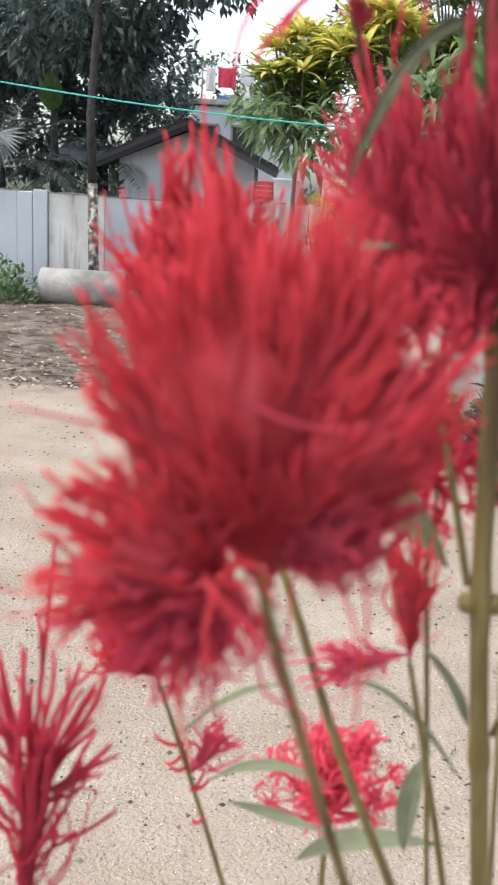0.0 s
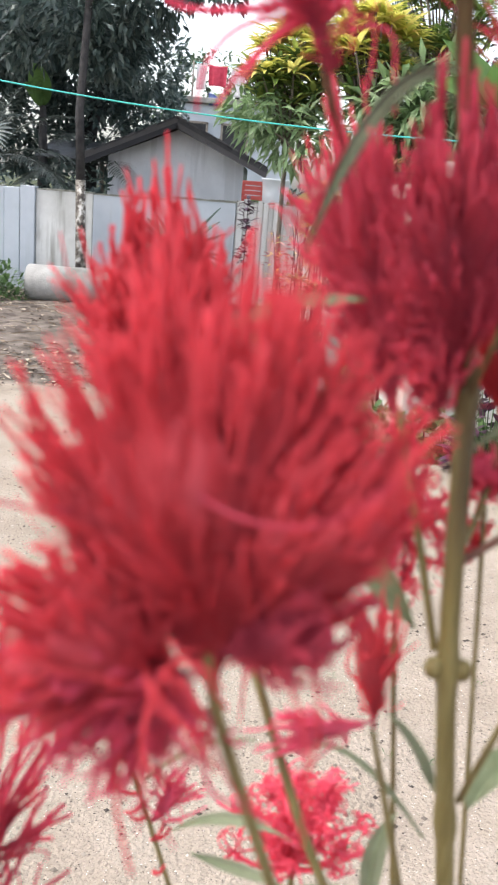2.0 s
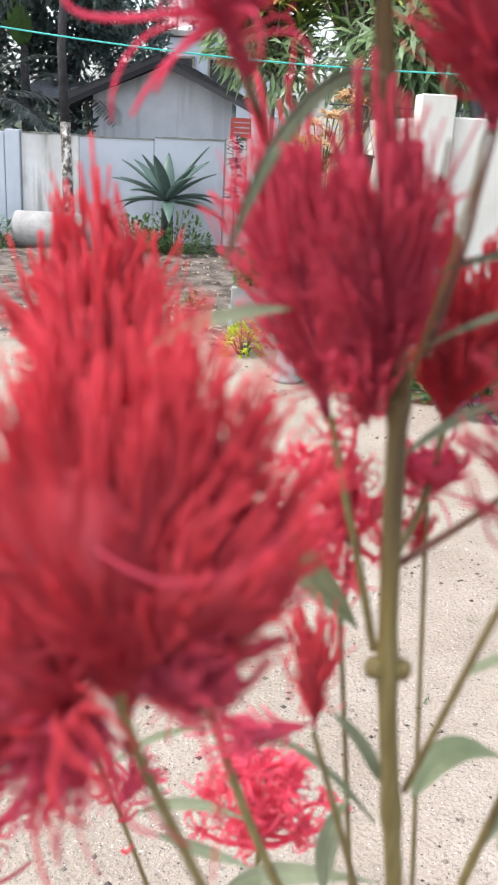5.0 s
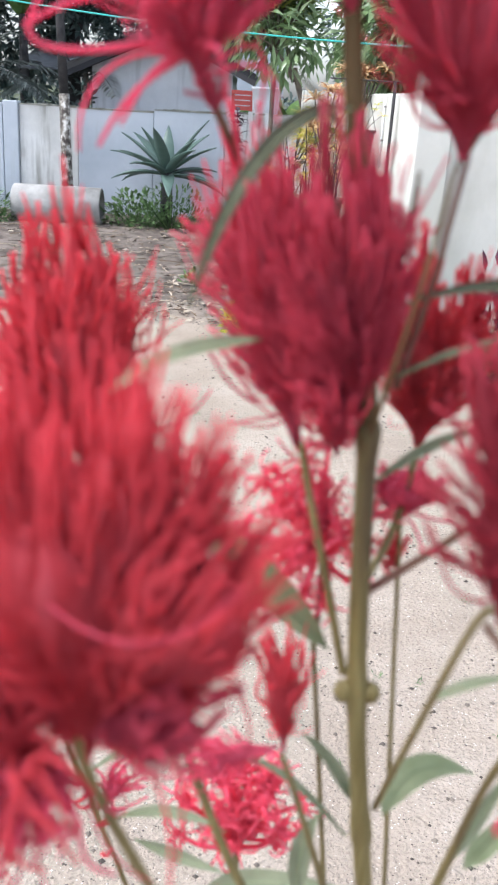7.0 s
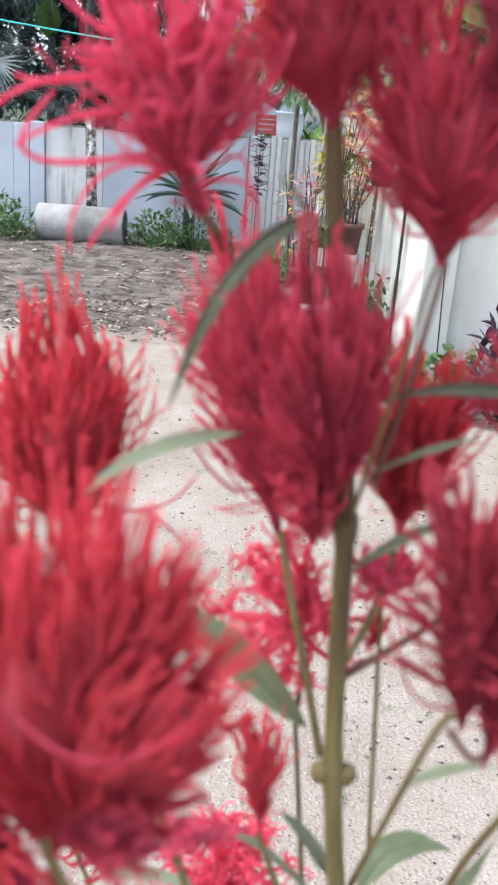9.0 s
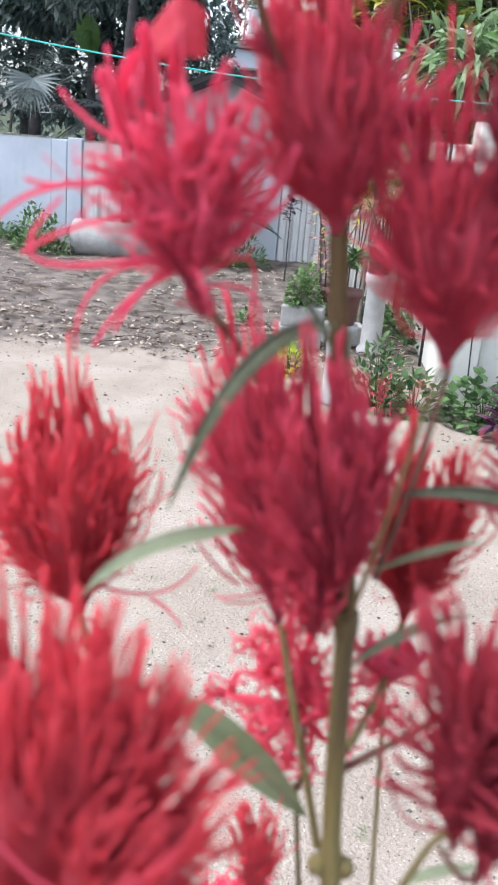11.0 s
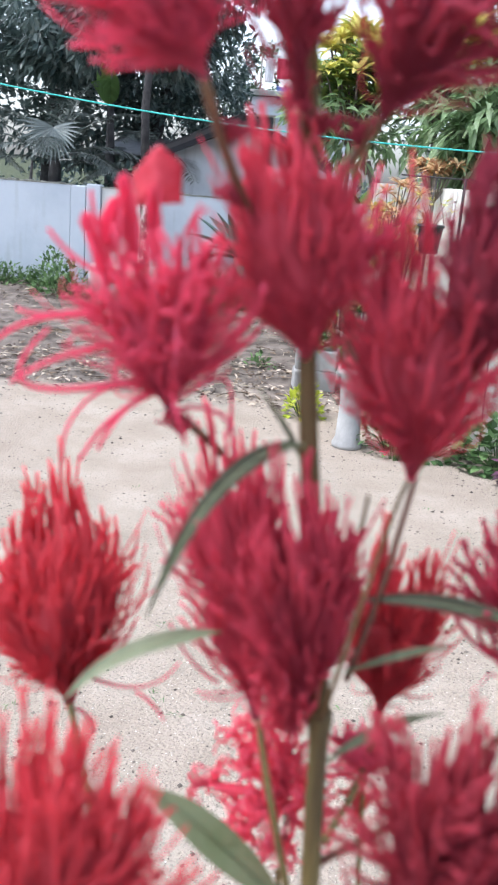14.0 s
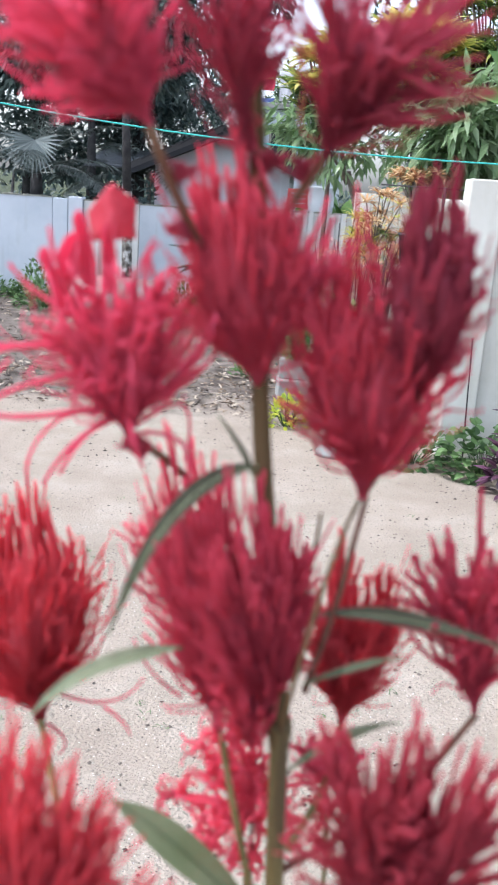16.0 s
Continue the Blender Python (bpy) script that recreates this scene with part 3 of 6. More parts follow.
def leaf_cloud(b, rng, centre, radii, n, size, droop=0.5, slim=0.42, segs=2):
    """Leaves in small sprays through an uneven crown, with gaps between the sprays."""
    c, r = Vector(centre), Vector(radii)
    sprays = max(4, n // 9)
    for _ in range(sprays):
        d = rand_dir(rng) * rng.uniform(0.45, 1.0) ** 0.5
        p = c + Vector((d.x * r.x, d.y * r.y, d.z * r.z))
        out = (d + UP * 0.2).normalized()
        for _ in range(9):
            w = (out + rand_dir(rng) * 0.9 - UP * droop * 0.5).normalized()
            b.blade(p + rand_dir(rng) * size * 0.7, w, UP + rand_dir(rng) * 0.7, size * rng.uniform(0.7, 1.25), size * slim, droop, segs, 0.2)


def limb_tree(label, trunk, radii, limbs, crowns, leaf_mat, bark, n, size, seed, name="tree", droop=0.5, slim=0.42, upper=None):
    """A tapered trunk, limbs that reach the crowns, and crowns of many leaves."""
    rng = random.Random(seed)
    t = thing(name, label, "tree")
    b = Builder()
    b.tube(trunk, radii, 10)
    part("trunk", b, bark, t)
    if upper:
        b = Builder()
        b.tube(upper[0], upper[1], 9)
        part("upper_trunk", b, M_BARK_DARK, t)
    top = Vector((upper[0] if upper else trunk)[-1])
    for c in limbs:
        b = Builder()
        c = Vector(c)
        mid = (top + c) / 2 + Vector((rng.uniform(-0.2, 0.2), rng.uniform(-0.2, 0.2), rng.uniform(0, 0.25)))
        b.tube(bezier(top - UP * 0.15, mid, c, 6), [radii[-1] * (0.75 - 0.1 * i) for i in range(7)], 7)
        part("limb", b, bark, t)
    for i, (c, r) in enumerate(crowns):
        b = Builder()
        leaf_cloud(b, rng, c, r, n, size, droop, slim)
        ob = part("crown", b, leaf_mat, t, smooth=False)
        ob["kind"] = "stuff"
    return t


# slim mottled trunk in front of the wall, its crown over the yard
limb_tree("tall jackfruit tree with mottled trunk and dark leathery leaves", [(-2.58, 13.55, -0.05), (-2.60, 13.5, 1.0), (-2.62, 13.5, 1.75)], [0.085, 0.075, 0.072],
          [(-3.9, 14.0, 5.4), (-1.3, 13.8, 5.0), (-2.3, 14.6, 6.4), (-4.6, 14.4, 4.6)],
          [((-4.3, 14.4, 4.6), (1.3, 0.9, 1.0)), ((-2.7, 14.2, 4.3), (1.0, 0.8, 0.75)), ((-1.75, 14.0, 4.5), (0.6, 0.7, 0.6)), ((-3.4, 14.6, 5.9), (2.0, 1.2, 1.0)), ((-1.6, 14.2, 5.8), (0.9, 1.0, 0.8)), ((-2.5, 14.6, 3.7), (0.6, 0.6, 0.4)), ((-1.05, 14.0, 4.75), (0.75, 0.9, 0.42)), ((-3.5, 14.9, 4.0), (0.9, 0.7, 0.6)), ((-2.35, 15.0, 4.05), (0.7, 0.6, 0.5))],
          M_LEAF_DARK, M_BARK, 900, 0.19, 5, upper=([(-2.62, 13.5, 1.74), (-2.66, 13.5, 2.7), (-2.56, 13.5, 4.2), (-2.5, 13.6, 6.0)], [0.068, 0.060, 0.052, 0.044]))
limb_tree("dark dense evergreen tree behind the wall", [(-6.0, 19.5, -0.1), (-5.9, 19.5, 2.0), (-5.7, 19.4, 3.6)], [0.22, 0.18, 0.14],
          [(-7.2, 19.6, 5.0), (-4.6, 19.4, 4.8), (-5.7, 19.8, 6.0)],
          [((-7.0, 19.5, 4.8), (1.8, 1.5, 1.6)), ((-5.2, 19.5, 5.4), (1.7, 1.4, 1.4)), ((-3.9, 19.2, 4.0), (1.3, 1.1, 1.0)), ((-6.4, 19.2, 3.0), (1.7, 1.2, 1.0)), ((-8.4, 19.0, 3.2), (1.4, 1.2, 1.4)), ((-4.9, 19.0, 2.7), (1.4, 1.0, 0.9)), ((-6.2, 17.6, 4.5), (1.2, 0.9, 0.9)), ((-5.0, 17.2, 4.1), (1.0, 0.8, 0.8)), ((-3.9, 17.4, 4.5), (0.9, 0.8, 0.7))],
          M_LEAF_DARK, M_BARK_DARK, 1500, 0.24, 6)
limb_tree("dark leafy tree beside the shed", [(-3.4, 18.5, -0.1), (-3.5, 18.5, 2.4), (-3.2, 18.4, 3.6)], [0.16, 0.13, 0.10],
          [(-2.4, 18.5, 4.2), (-3.9, 18.4, 4.3)],
          [((-2.6, 18.8, 4.0), (0.9, 0.9, 0.75)), ((-3.6, 18.6, 3.6), (1.0, 0.9, 0.9)), ((-2.6, 20.4, 3.2), (0.8, 0.8, 0.55)), ((-3.2, 18.6, 2.6), (1.2, 0.8, 0.8))],
          M_LEAF_DARK, M_BARK_DARK, 1200, 0.18, 7)
limb_tree("hazy far tree beyond the white house", [(-2.2, 42, -0.1), (-2.2, 42, 4.5)], [0.25, 0.18], [(-3, 42, 6.2), (-1.2, 42, 6.0)],
          [((-2.6, 42, 6.0), (1.8, 1.6, 1.3)), ((-0.9, 42, 5.6), (1.3, 1.3, 0.9)), ((-5.5, 42, 5.6), (2.6, 1.8, 1.8))], M_LEAF_FAR, M_BARK_DARK, 700, 0.32, 8)
limb_tree("mango tree with long drooping pale green leaves", [(2.3, 11.0, -0.05), (2.2, 11.0, 1.4), (2.0, 10.95, 2.2)], [0.10, 0.08, 0.06],
          [(1.55, 10.8, 2.6), (2.1, 10.8, 2.9), (1.8, 10.9, 2.8)],
          [((1.56, 10.75, 2.60), (0.40, 0.35, 0.30)), ((1.85, 10.8, 2.80), (0.45, 0.4, 0.36)), ((2.3, 10.9, 2.85), (0.5, 0.4, 0.45)), ((1.75, 10.85, 2.45), (0.40, 0.3, 0.22))],
          M_LEAF_MANGO, M_TWIG, 400, 0.38, 9, droop=1.0, slim=0.22)
limb_tree("young mango tree leaning over the shed roof", [(0.80, 11.5, -0.05), (0.70, 11.5, 1.6), (0.50, 11.4, 2.2)], [0.05, 0.04, 0.035],
          [(0.0, 11.3, 2.5), (0.4, 11.3, 2.6)],
          [((0.04, 11.3, 2.60), (0.28, 0.22, 0.20)), ((0.40, 11.3, 2.46), (0.30, 0.25, 0.26)), ((-0.16, 11.3, 2.74), (0.24, 0.22, 0.16)), ((0.80, 11.3, 2.50), (0.34, 0.25, 0.32))],
          M_LEAF_MANGO, M_TWIG, 150, 0.24, 10, droop=0.8, slim=0.26)
limb_tree("dark tree behind the crotons", [(3.4, 19, -0.1), (3.4, 19, 3.0)], [0.2, 0.15], [(2.6, 19, 4.4), (4.2, 19, 4.6)],
          [((2.4, 19, 3.4), (1.3, 1.2, 1.2)), ((4.2, 19, 4.2), (1.7, 1.3, 1.6)), ((1.9, 19.5, 5.0), (1.0, 1.0, 0.9)), ((5.6, 18, 3.0), (1.8, 1.3, 1.8)), ((3.0, 18.6, 1.9), (1.6, 1.0, 0.9))],
          M_LEAF_DARK, M_BARK_DARK, 760, 0.20, 11)


def frond(b, base, way, length, droop, rng, leaflets=34, leaf=0.42, width=0.035):
    """A palm frond: arching midrib with leaflets on both sides."""
    base, way = Vector(base), Vector(way).normalized()
    pts, w, p = [], way.copy(), base.copy()
    n = 12
    for _ in range(n + 1):
        pts.append(p.copy())
        w = (w - UP * droop / n).normalized()
        p = p + w * length / n
    b.tube(pts, [0.02 * (1 - 0.85 * i / n) for i in range(n + 1)], 5)
    for k in range(leaflets):
        s = 0.15 + 0.85 * k / leaflets
        i = min(n - 1, int(s * n))
        q = pts[i].lerp(pts[i + 1], s * n - i)
        d = (pts[i + 1] - pts[i]).normalized()
        side = d.cross(UP)
        side = side.normalized() if side.length > 1e-3 else Vector((1, 0, 0))
        for sg in (-1, 1):
            b.blade(q, side * sg + d * 0.75 + UP * rng.uniform(-0.1, 0.25), UP, leaf * math.sin(math.pi * (0.12 + 0.8 * s)) * rng.uniform(0.85, 1.1), width, 0.7, 3, 0.3)


def palm(label, base, height, fronds, seed, length=2.0, lean=(0, 0)):
    rng = random.Random(seed)
    t = thing("palm", label, "palm tree")
    b = Builder()
    base = Vector(base)
    top = base + Vector((lean[0], lean[1], height))
    pts = [base.lerp(top, i / 6) for i in range(7)]
    b.tube(pts, [0.13 - 0.006 * i + (0.008 if i % 2 else 0) for i in range(7)], 10)
    part("trunk", b, M_BARK_DARK, t)
    for az, el, dr in fronds:
        b = Builder()
        w = Vector((math.sin(radians(az)) * math.cos(radians(el)), math.cos(radians(az)) * math.cos(radians(el)), math.sin(radians(el))))
        frond(b, top, w, length * rng.uniform(0.9, 1.1), dr, rng)
        part("frond", b, M_PALM, t, smooth=False)
    return t


palm("dark young coconut palm with drooping fronds", (-4.55, 15.4, 0), 1.9, [(a, e, d) for a, e, d in ((80, 38, 1.3), (120, 30, 1.4), (60, 60, 1.3), (170, 45, 1.5), (220, 35, 1.4), (260, 40, 1.2), (300, 55, 1.2), (350, 60, 1.1), (20, 70, 1.2), (95, 12, 0.9), (245, 15, 1.0), (140, 60, 1.5))], 31, 1.9)
palm("dark coconut palm beside the shed", (-3.2, 17.4, 0), 2.0, [(a, e, d) for a, e, d in ((85, 20, 1.0), (110, 35, 1.2), (250, 30, 1.1), (280, 22, 1.0), (190, 50, 1.5), (320, 55, 1.2), (30, 60, 1.2), (225, 12, 0.9), (150, 25, 1.1))], 32, 1.9)
palm("dark palm with long fronds behind the wall", (-7.4, 16.6, 0), 2.3, [(a, e, d) for a, e, d in ((80, 30, 1.2), (110, 42, 1.3), (60, 52, 1.2), (150, 30, 1.3), (200, 45, 1.4), (260, 40, 1.2), (310, 55, 1.2), (100, 10, 0.9))], 33, 2.3)

# fan palm, pale and stiff
fan = thing("fan_palm", "pale fan palm leaves behind the yard wall", "palm tree")
rng = random.Random(12)
b = Builder()
b.tube([(-4.75, 14.5, -0.05), (-4.72, 14.5, 1.0), (-4.62, 14.45, 1.9)], [0.05, 0.04, 0.02], 7)
part("stalk", b, M_BARK_DARK, fan)
M_FAN = material("fan_palm_leaf", [(0.2, (0.10, 0.125, 0.12)), (0.8, (0.23, 0.265, 0.25))], rough=0.4, scale=4, random_by="island", random_amount=0.5)
b = Builder()
b.tube([(-4.62, 14.45, 1.88), (-4.5, 14.4, 2.25), (-4.28, 14.35, 2.40)], [0.02, 0.014, 0.01], 6)
part("leaf_stalk", b, M_FAN, fan)
b = Builder()
for k in range(24):
    a = radians(75 + 215 * k / 23)
    b.blade((-4.26, 14.35, 2.40), (math.sin(a) * 0.95, -0.35, math.cos(a)), (0, -1, 0.2), 0.62 * rng.uniform(0.8, 1.1) * (0.75 + 0.25 * math.sin(a * 0.5)), 0.04, 0.2, 4, 0.35)
part("fan_leaf", b, M_FAN, fan, smooth=False)

# banana leaves


def banana(label, base, height, leaves, seed):
    rng = random.Random(seed)
    t = thing("banana_plant", label, "banana plant")
    base = Vector(base)
    b = Builder()
    b.tube([base, base + Vector((0.02, 0, height * 0.5)), base + Vector((0, 0, height))], [0.12, 0.10, 0.06], 10)
    part("stem", b, M_BARK_DARK, t)
    for az, el, ln, dr in leaves:
        b = Builder()
        w = Vector((math.sin(radians(az)) * math.cos(radians(el)), math.cos(radians(az)) * math.cos(radians(el)), math.sin(radians(el))))
        b.blade(base + UP * height, w, Vector((0, -0.8, 1)), ln, 0.40, dr, 12, 0.35, wave=0.03)
        part("leaf", b, M_BANANA, t, "broad bright green leaf", thick=0.004)
    return t


banana("banana plant with broad bright leaves among dark trees", (-4.0, 16.9, 0), 2.95, [(185, 72, 0.95, 1.9), (205, 58, 0.7, 1.8)], 41)
banana("banana plant with broad leaves by the shed", (0.55, 16.2, 0), 1.5, [(250, 20, 0.9, 0.8), (120, 35, 1.0, 1.0), (200, 45, 0.9, 1.2)], 42)
banana("banana plant with a bright leaf over the garden wall", (2.42, 10.25, 0), 2.85, [(268, 24, 0.78, 0.5), (262, 52, 0.9, 0.6), (170, 55, 0.9, 1.2)], 43)


def rosette(b, rng, p, n, length, width, droop, up=0.55, segs=4):
    for k in range(n):
        a = 2.4 * k + rng.uniform(-0.3, 0.3)
        e = up + rng.uniform(-0.55, 0.55)
        w = Vector((math.cos(a), math.sin(a), e))
        b.blade(Vector(p) + rand_dir(rng) * length * 0.08, w, UP, length * rng.uniform(0.7, 1.15), width * rng.uniform(0.8, 1.2), droop, segs, 0.3)


def croton(label, base, trunk_top, heads, seed, length, width, mats, r=0.035, droop=0.9, per=22):
    """A shrub of bare stems that end in rosettes of long leaves."""
    rng = random.Random(seed)
    t = thing("croton_shrub", label, "shrub")
    base, top = Vector(base), Vector(trunk_top)
    b = Builder()
    b.tube(bezier(base, (base + top) / 2 + Vector((rng.uniform(-0.08, 0.08), 0, 0)), top, 6), [r * (1.2 - 0.07 * i) for i in range(7)], 8)
    part("trunk", b, M_TWIG, t)
    groups = [Builder() for _ in mats]
    for c, mi in heads:
        c = Vector(c)
        s = Builder()
        start = top if c.z > top.z else base.lerp(top, max(0.1, min(0.95, (c.z - base.z) / (top.z - base.z + 1e-6) * 0.75)))
        s.tube(bezier(start, (start + c) / 2 + Vector((0, 0, -0.05)), c, 4), [r * 0.5, r * 0.45, r * 0.4, r * 0.35, r * 0.3], 6)
        part("branch", s, M_TWIG, t)
        rosette(groups[mi], rng, c, per, length, width, droop)
    for g, m in zip(groups, mats):
        if g.v:
            ob = part("foliage", g, m, t, smooth=False)
            ob["kind"] = "stuff"
    return t


def heads_in(rng, centre, radii, n, yellow_above=0.35):
    out = []
    for _ in range(n):
        d = rand_dir(rng) * rng.uniform(0.5, 1.0)
        z = d.z
        out.append(((centre[0] + d.x * radii[0], centre[1] + d.y * radii[1], centre[2] + z * radii[2]), 1 if z > yellow_above + rng.uniform(-0.25, 0.3) else 0))
    return out


rng = random.Random(77)
croton("tall croton tree with yellow and green strap leaves", (0.32, 11.7, -0.05), (0.28, 11.7, 2.3), heads_in(rng, (0.25, 11.7, 3.2), (0.52, 0.45, 0.56), 60, yellow_above=0.10), 1, 0.36, 0.068, [M_CROTON, M_CROTON_Y], r=0.034)
croton("tall croton tree with bright yellow strap leaves", (1.25, 11.2, -0.05), (1.22, 11.2, 2.5), heads_in(rng, (1.12, 11.2, 3.42), (0.52, 0.45, 0.5), 46, yellow_above=-0.3), 2, 0.40, 0.075, [M_CROTON, M_CROTON_Y], r=0.034)
croton("tall green strap-leaved shrub tree", (2.2, 11.8, -0.05), (2.1, 11.8, 3.0), heads_in(rng, (2.0, 11.8, 3.9), (0.7, 0.5, 0.6), 40, yellow_above=0.7), 3, 0.50, 0.055, [M_CROTON, M_CROTON_Y], r=0.034)
croton("croton shrub with cream and pink leaves above the wall", (1.20, 10.3, -0.05), (1.22, 10.3, 1.8), heads_in(rng, (1.25, 10.3, 2.18), (0.24, 0.2, 0.10), 18, yellow_above=-0.9), 4, 0.19, 0.04, [M_CROTON, M_CROTON_P], r=0.022)
croton("pale yellow croton shrub in the pot garden", (0.52, 10.6, -0.05), (0.52, 10.6, 1.1), heads_in(rng, (0.66, 10.6, 1.45), (0.20, 0.2, 0.42), 16, yellow_above=-0.8), 5, 0.17, 0.03, [M_CROTON, M_CROTON_Y], r=0.02)
croton("pink and cream croton shrub in the pot garden", (0.95, 10.4, -0.05), (0.95, 10.4, 0.9), heads_in(rng, (0.98, 10.4, 1.35), (0.3, 0.2, 0.4), 16, yellow_above=-0.5), 6, 0.17, 0.028, [M_CROTON, M_CROTON_P], r=0.02)
croton("tall pink-leaved croton beside the garden wall", (0.72, 9.2, -0.05), (0.74, 9.2, 1.4), heads_in(rng, (0.78, 9.2, 1.75), (0.22, 0.2, 0.3), 12, yellow_above=-0.6), 7, 0.18, 0.03, [M_CROTON, M_CROTON_P], r=0.02)


def sapling(label, base, height, mat, n, size, seed, name="sapling", width=0.5, bend=0.0, spread=0.12, bare=0.3):
    """A thin upright stem with single leaves all along it."""
    rng = random.Random(seed)
    t = thing(name, label, "plant")
    base = Vector(base)
    b = Builder()
    pts = [base + Vector((bend * (i / 5) ** 2, 0, height * i / 5)) for i in range(6)]
    b.tube(pts, [0.012 - 0.0016 * i for i in range(6)], 6)
    part("stem", b, M_BARK_DARK, t)
    b = Builder()
    for k in range(n):
        s = bare + (1 - bare) * rng.random()
        i = min(4, int(s * 5))
        p = pts[i].lerp(pts[i + 1], s * 5 - i)
        a = rng.uniform(0, 6.28)
        w = Vector((math.cos(a), math.sin(a), rng.uniform(-0.1, 0.9)))
        b.blade(p + w.normalized() * spread * rng.random(), w, UP, size * rng.uniform(0.7, 1.2), size * width, 0.7, 3, 0.25)
    ob = part("foliage", b, mat, t, smooth=False)
    return t


sapling("slim dark-leaved sapling before the wall", (-0.15, 12.0, 0), 1.66, M_PURPLE, 90, 0.13, 51, spread=0.05, bare=0.52)


def pot(label, c, r, h, mat, name="flower_pot"):
    t = thing(name, label, "plant pot", "flower pots")
    b = Builder()
    b.lathe(c, [(0, 0.0), (r * 0.70, 0.0), (r * 0.74, h * 0.05), (r * 0.95, h * 0.82), (r * 1.05, h * 0.83), (r * 1.08, h * 0.99), (r * 1.0, h), (r * 0.9, h * 0.98), (r * 0.86, h * 0.85), (0, h * 0.84)], 22)
    body = part("pot", b, mat, t)
    b = Builder()
    b.lathe((c[0], c[1], c[2] + h * 0.855), [(r * 0.84, 0), (r * 0.5, 0.012), (0, 0.016)], 16, 0.05, random.Random(3))
    part("soil", b, M_LITTER, t)
    return t


pot("dark red clay pot standing on the yard soil", (0.43, 10.2, 0.0), 0.15, 0.36, M_TERRA)
sapling("speckled pink-leaved plant growing in a clay pot", (0.43, 10.2, 0.30), 1.0, M_PINKLEAF, 70, 0.10, 52, spread=0.16)
sapling("second stem of pink speckled leaves in a clay pot", (0.36, 10.2, 0.30), 0.85, M_PINKLEAF, 60, 0.10, 53, bend=-0.16, spread=0.16)
for i in range(8):
    q = random.Random(300 + i)
    sapling("thin bare-stemmed croton with a few pink and cream leaves", (0.30 + 0.12 * i, q.uniform(9.5, 10.5), 0), q.uniform(1.2, 1.75), M_CROTON_P if i % 3 else M_CROTON_Y, 34, 0.10, 310 + i, name="croton_sapling", width=0.3, bend=q.uniform(-0.12, 0.12), spread=0.07)
for i in range(7):
    q = random.Random(340 + i)
    sapling("dark-stemmed twiggy shrub with a few pink leaves", (0.44 + 0.06 * i, q.uniform(9.3, 9.8), 0), q.uniform(1.3, 1.6), M_PINKLEAF, 24, 0.07, 350 + i, name="twiggy_shrub", width=0.4, bend=q.uniform(-0.18, 0.18), spread=0.09, bare=0.55)
for i in range(4):
    q = random.Random(360 + i)
    sapling("airy shrub with small yellow-green leaves before a streaked wall", (0.62 + 0.09 * i, q.uniform(10.3, 10.7), 0), q.uniform(1.7, 1.95), M_LIME, 34, 0.07, 370 + i, name="airy_shrub", width=0.45, bend=q.uniform(-0.12, 0.12), spread=0.10, bare=0.6)
# hung pot in front of the garden wall
hang = thing("hanging_pot", "black plastic pot hanging from a wire", "hanging pot")
b = Builder()
b.lathe((1.01, 8.2, 1.41), [(0, 0), (0.082, 0), (0.108, 0.22), (0.120, 0.222), (0.120, 0.245), (0.108, 0.245), (0.098, 0.2), (0, 0.2)], 20)
part("pot", b, M_POTBLACK, hang)
for k in range(3):
    b = Builder()
    a = 2.1 * k
    b.tube([(1.01 + 0.112 * math.cos(a), 8.2 + 0.112 * math.sin(a), 1.65), (1.01, 8.2, 2.05)], [0.0025, 0.0025], 5)
    part("wire", b, M_POTBLACK, hang)
b = Builder()
q = random.Random(4)
for k in range(7):
    a = 0.9 * k
    p0, p2 = Vector((1.01, 8.2, 1.60)), Vector((1.01 + 0.16 * math.cos(a), 8.2 + 0.08 * math.sin(a), 1.78 + 0.04 * (k % 4)))
    tw = Builder()
    tw.tube(bezier(p0, p0.lerp(p2, 0.4) + Vector((0, 0, 0.05)), p2, 5), [0.004, 0.0036, 0.003, 0.0026, 0.002, 0.0016], 5)
    part("twig", tw, M_TWIG, hang)
    rosette(b, q, p2, 6, 0.06, 0.022, 0.8)
part("foliage", b, M_CROTON_Y, hang, smooth=False)
frame_h = thing("hanging_rail", "thin metal rail on posts carrying hanging pots", "rail")
for px in (1.25, 1.85):
    b = Builder()
    b.tube([(px, 8.2, -0.05), (px, 8.2, 2.06)], [0.014, 0.014], 8)
    part("post", b, M_BARK_DARK, frame_h)
b = Builder()
b.tube([(0.70, 8.2, 2.05), (1.90, 8.2, 2.05)], [0.007, 0.007], 8)
part("bar", b, M_BARK_DARK, frame_h)
# pipes by the wall
pipe = thing("pvc_pipe", "thin white pipe fixed to the cream wall", "pipe")
b = Builder()
b.tube([(1.285, 9.0, 1.30), (1.285, 9.0, 1.955)], [0.011, 0.011], 10)
part("tube", b, M_PIPE, pipe)
for z in (1.55, 1.85):
    b = Builder()
    b.box((1.29, 9.0, z), (0.03, 0.05, 0.02))
    part("clip", b, M_CONCRETE, pipe, smooth=False)
rod = thing("metal_rod", "thin dark metal rod leaning on the wall", "rod")
b = Builder()
b.tube([(1.46, 6.85, -0.02), (1.42, 6.91, 0.97)], [0.006, 0.006], 8)
part("bar", b, M_BARK_DARK, rod)

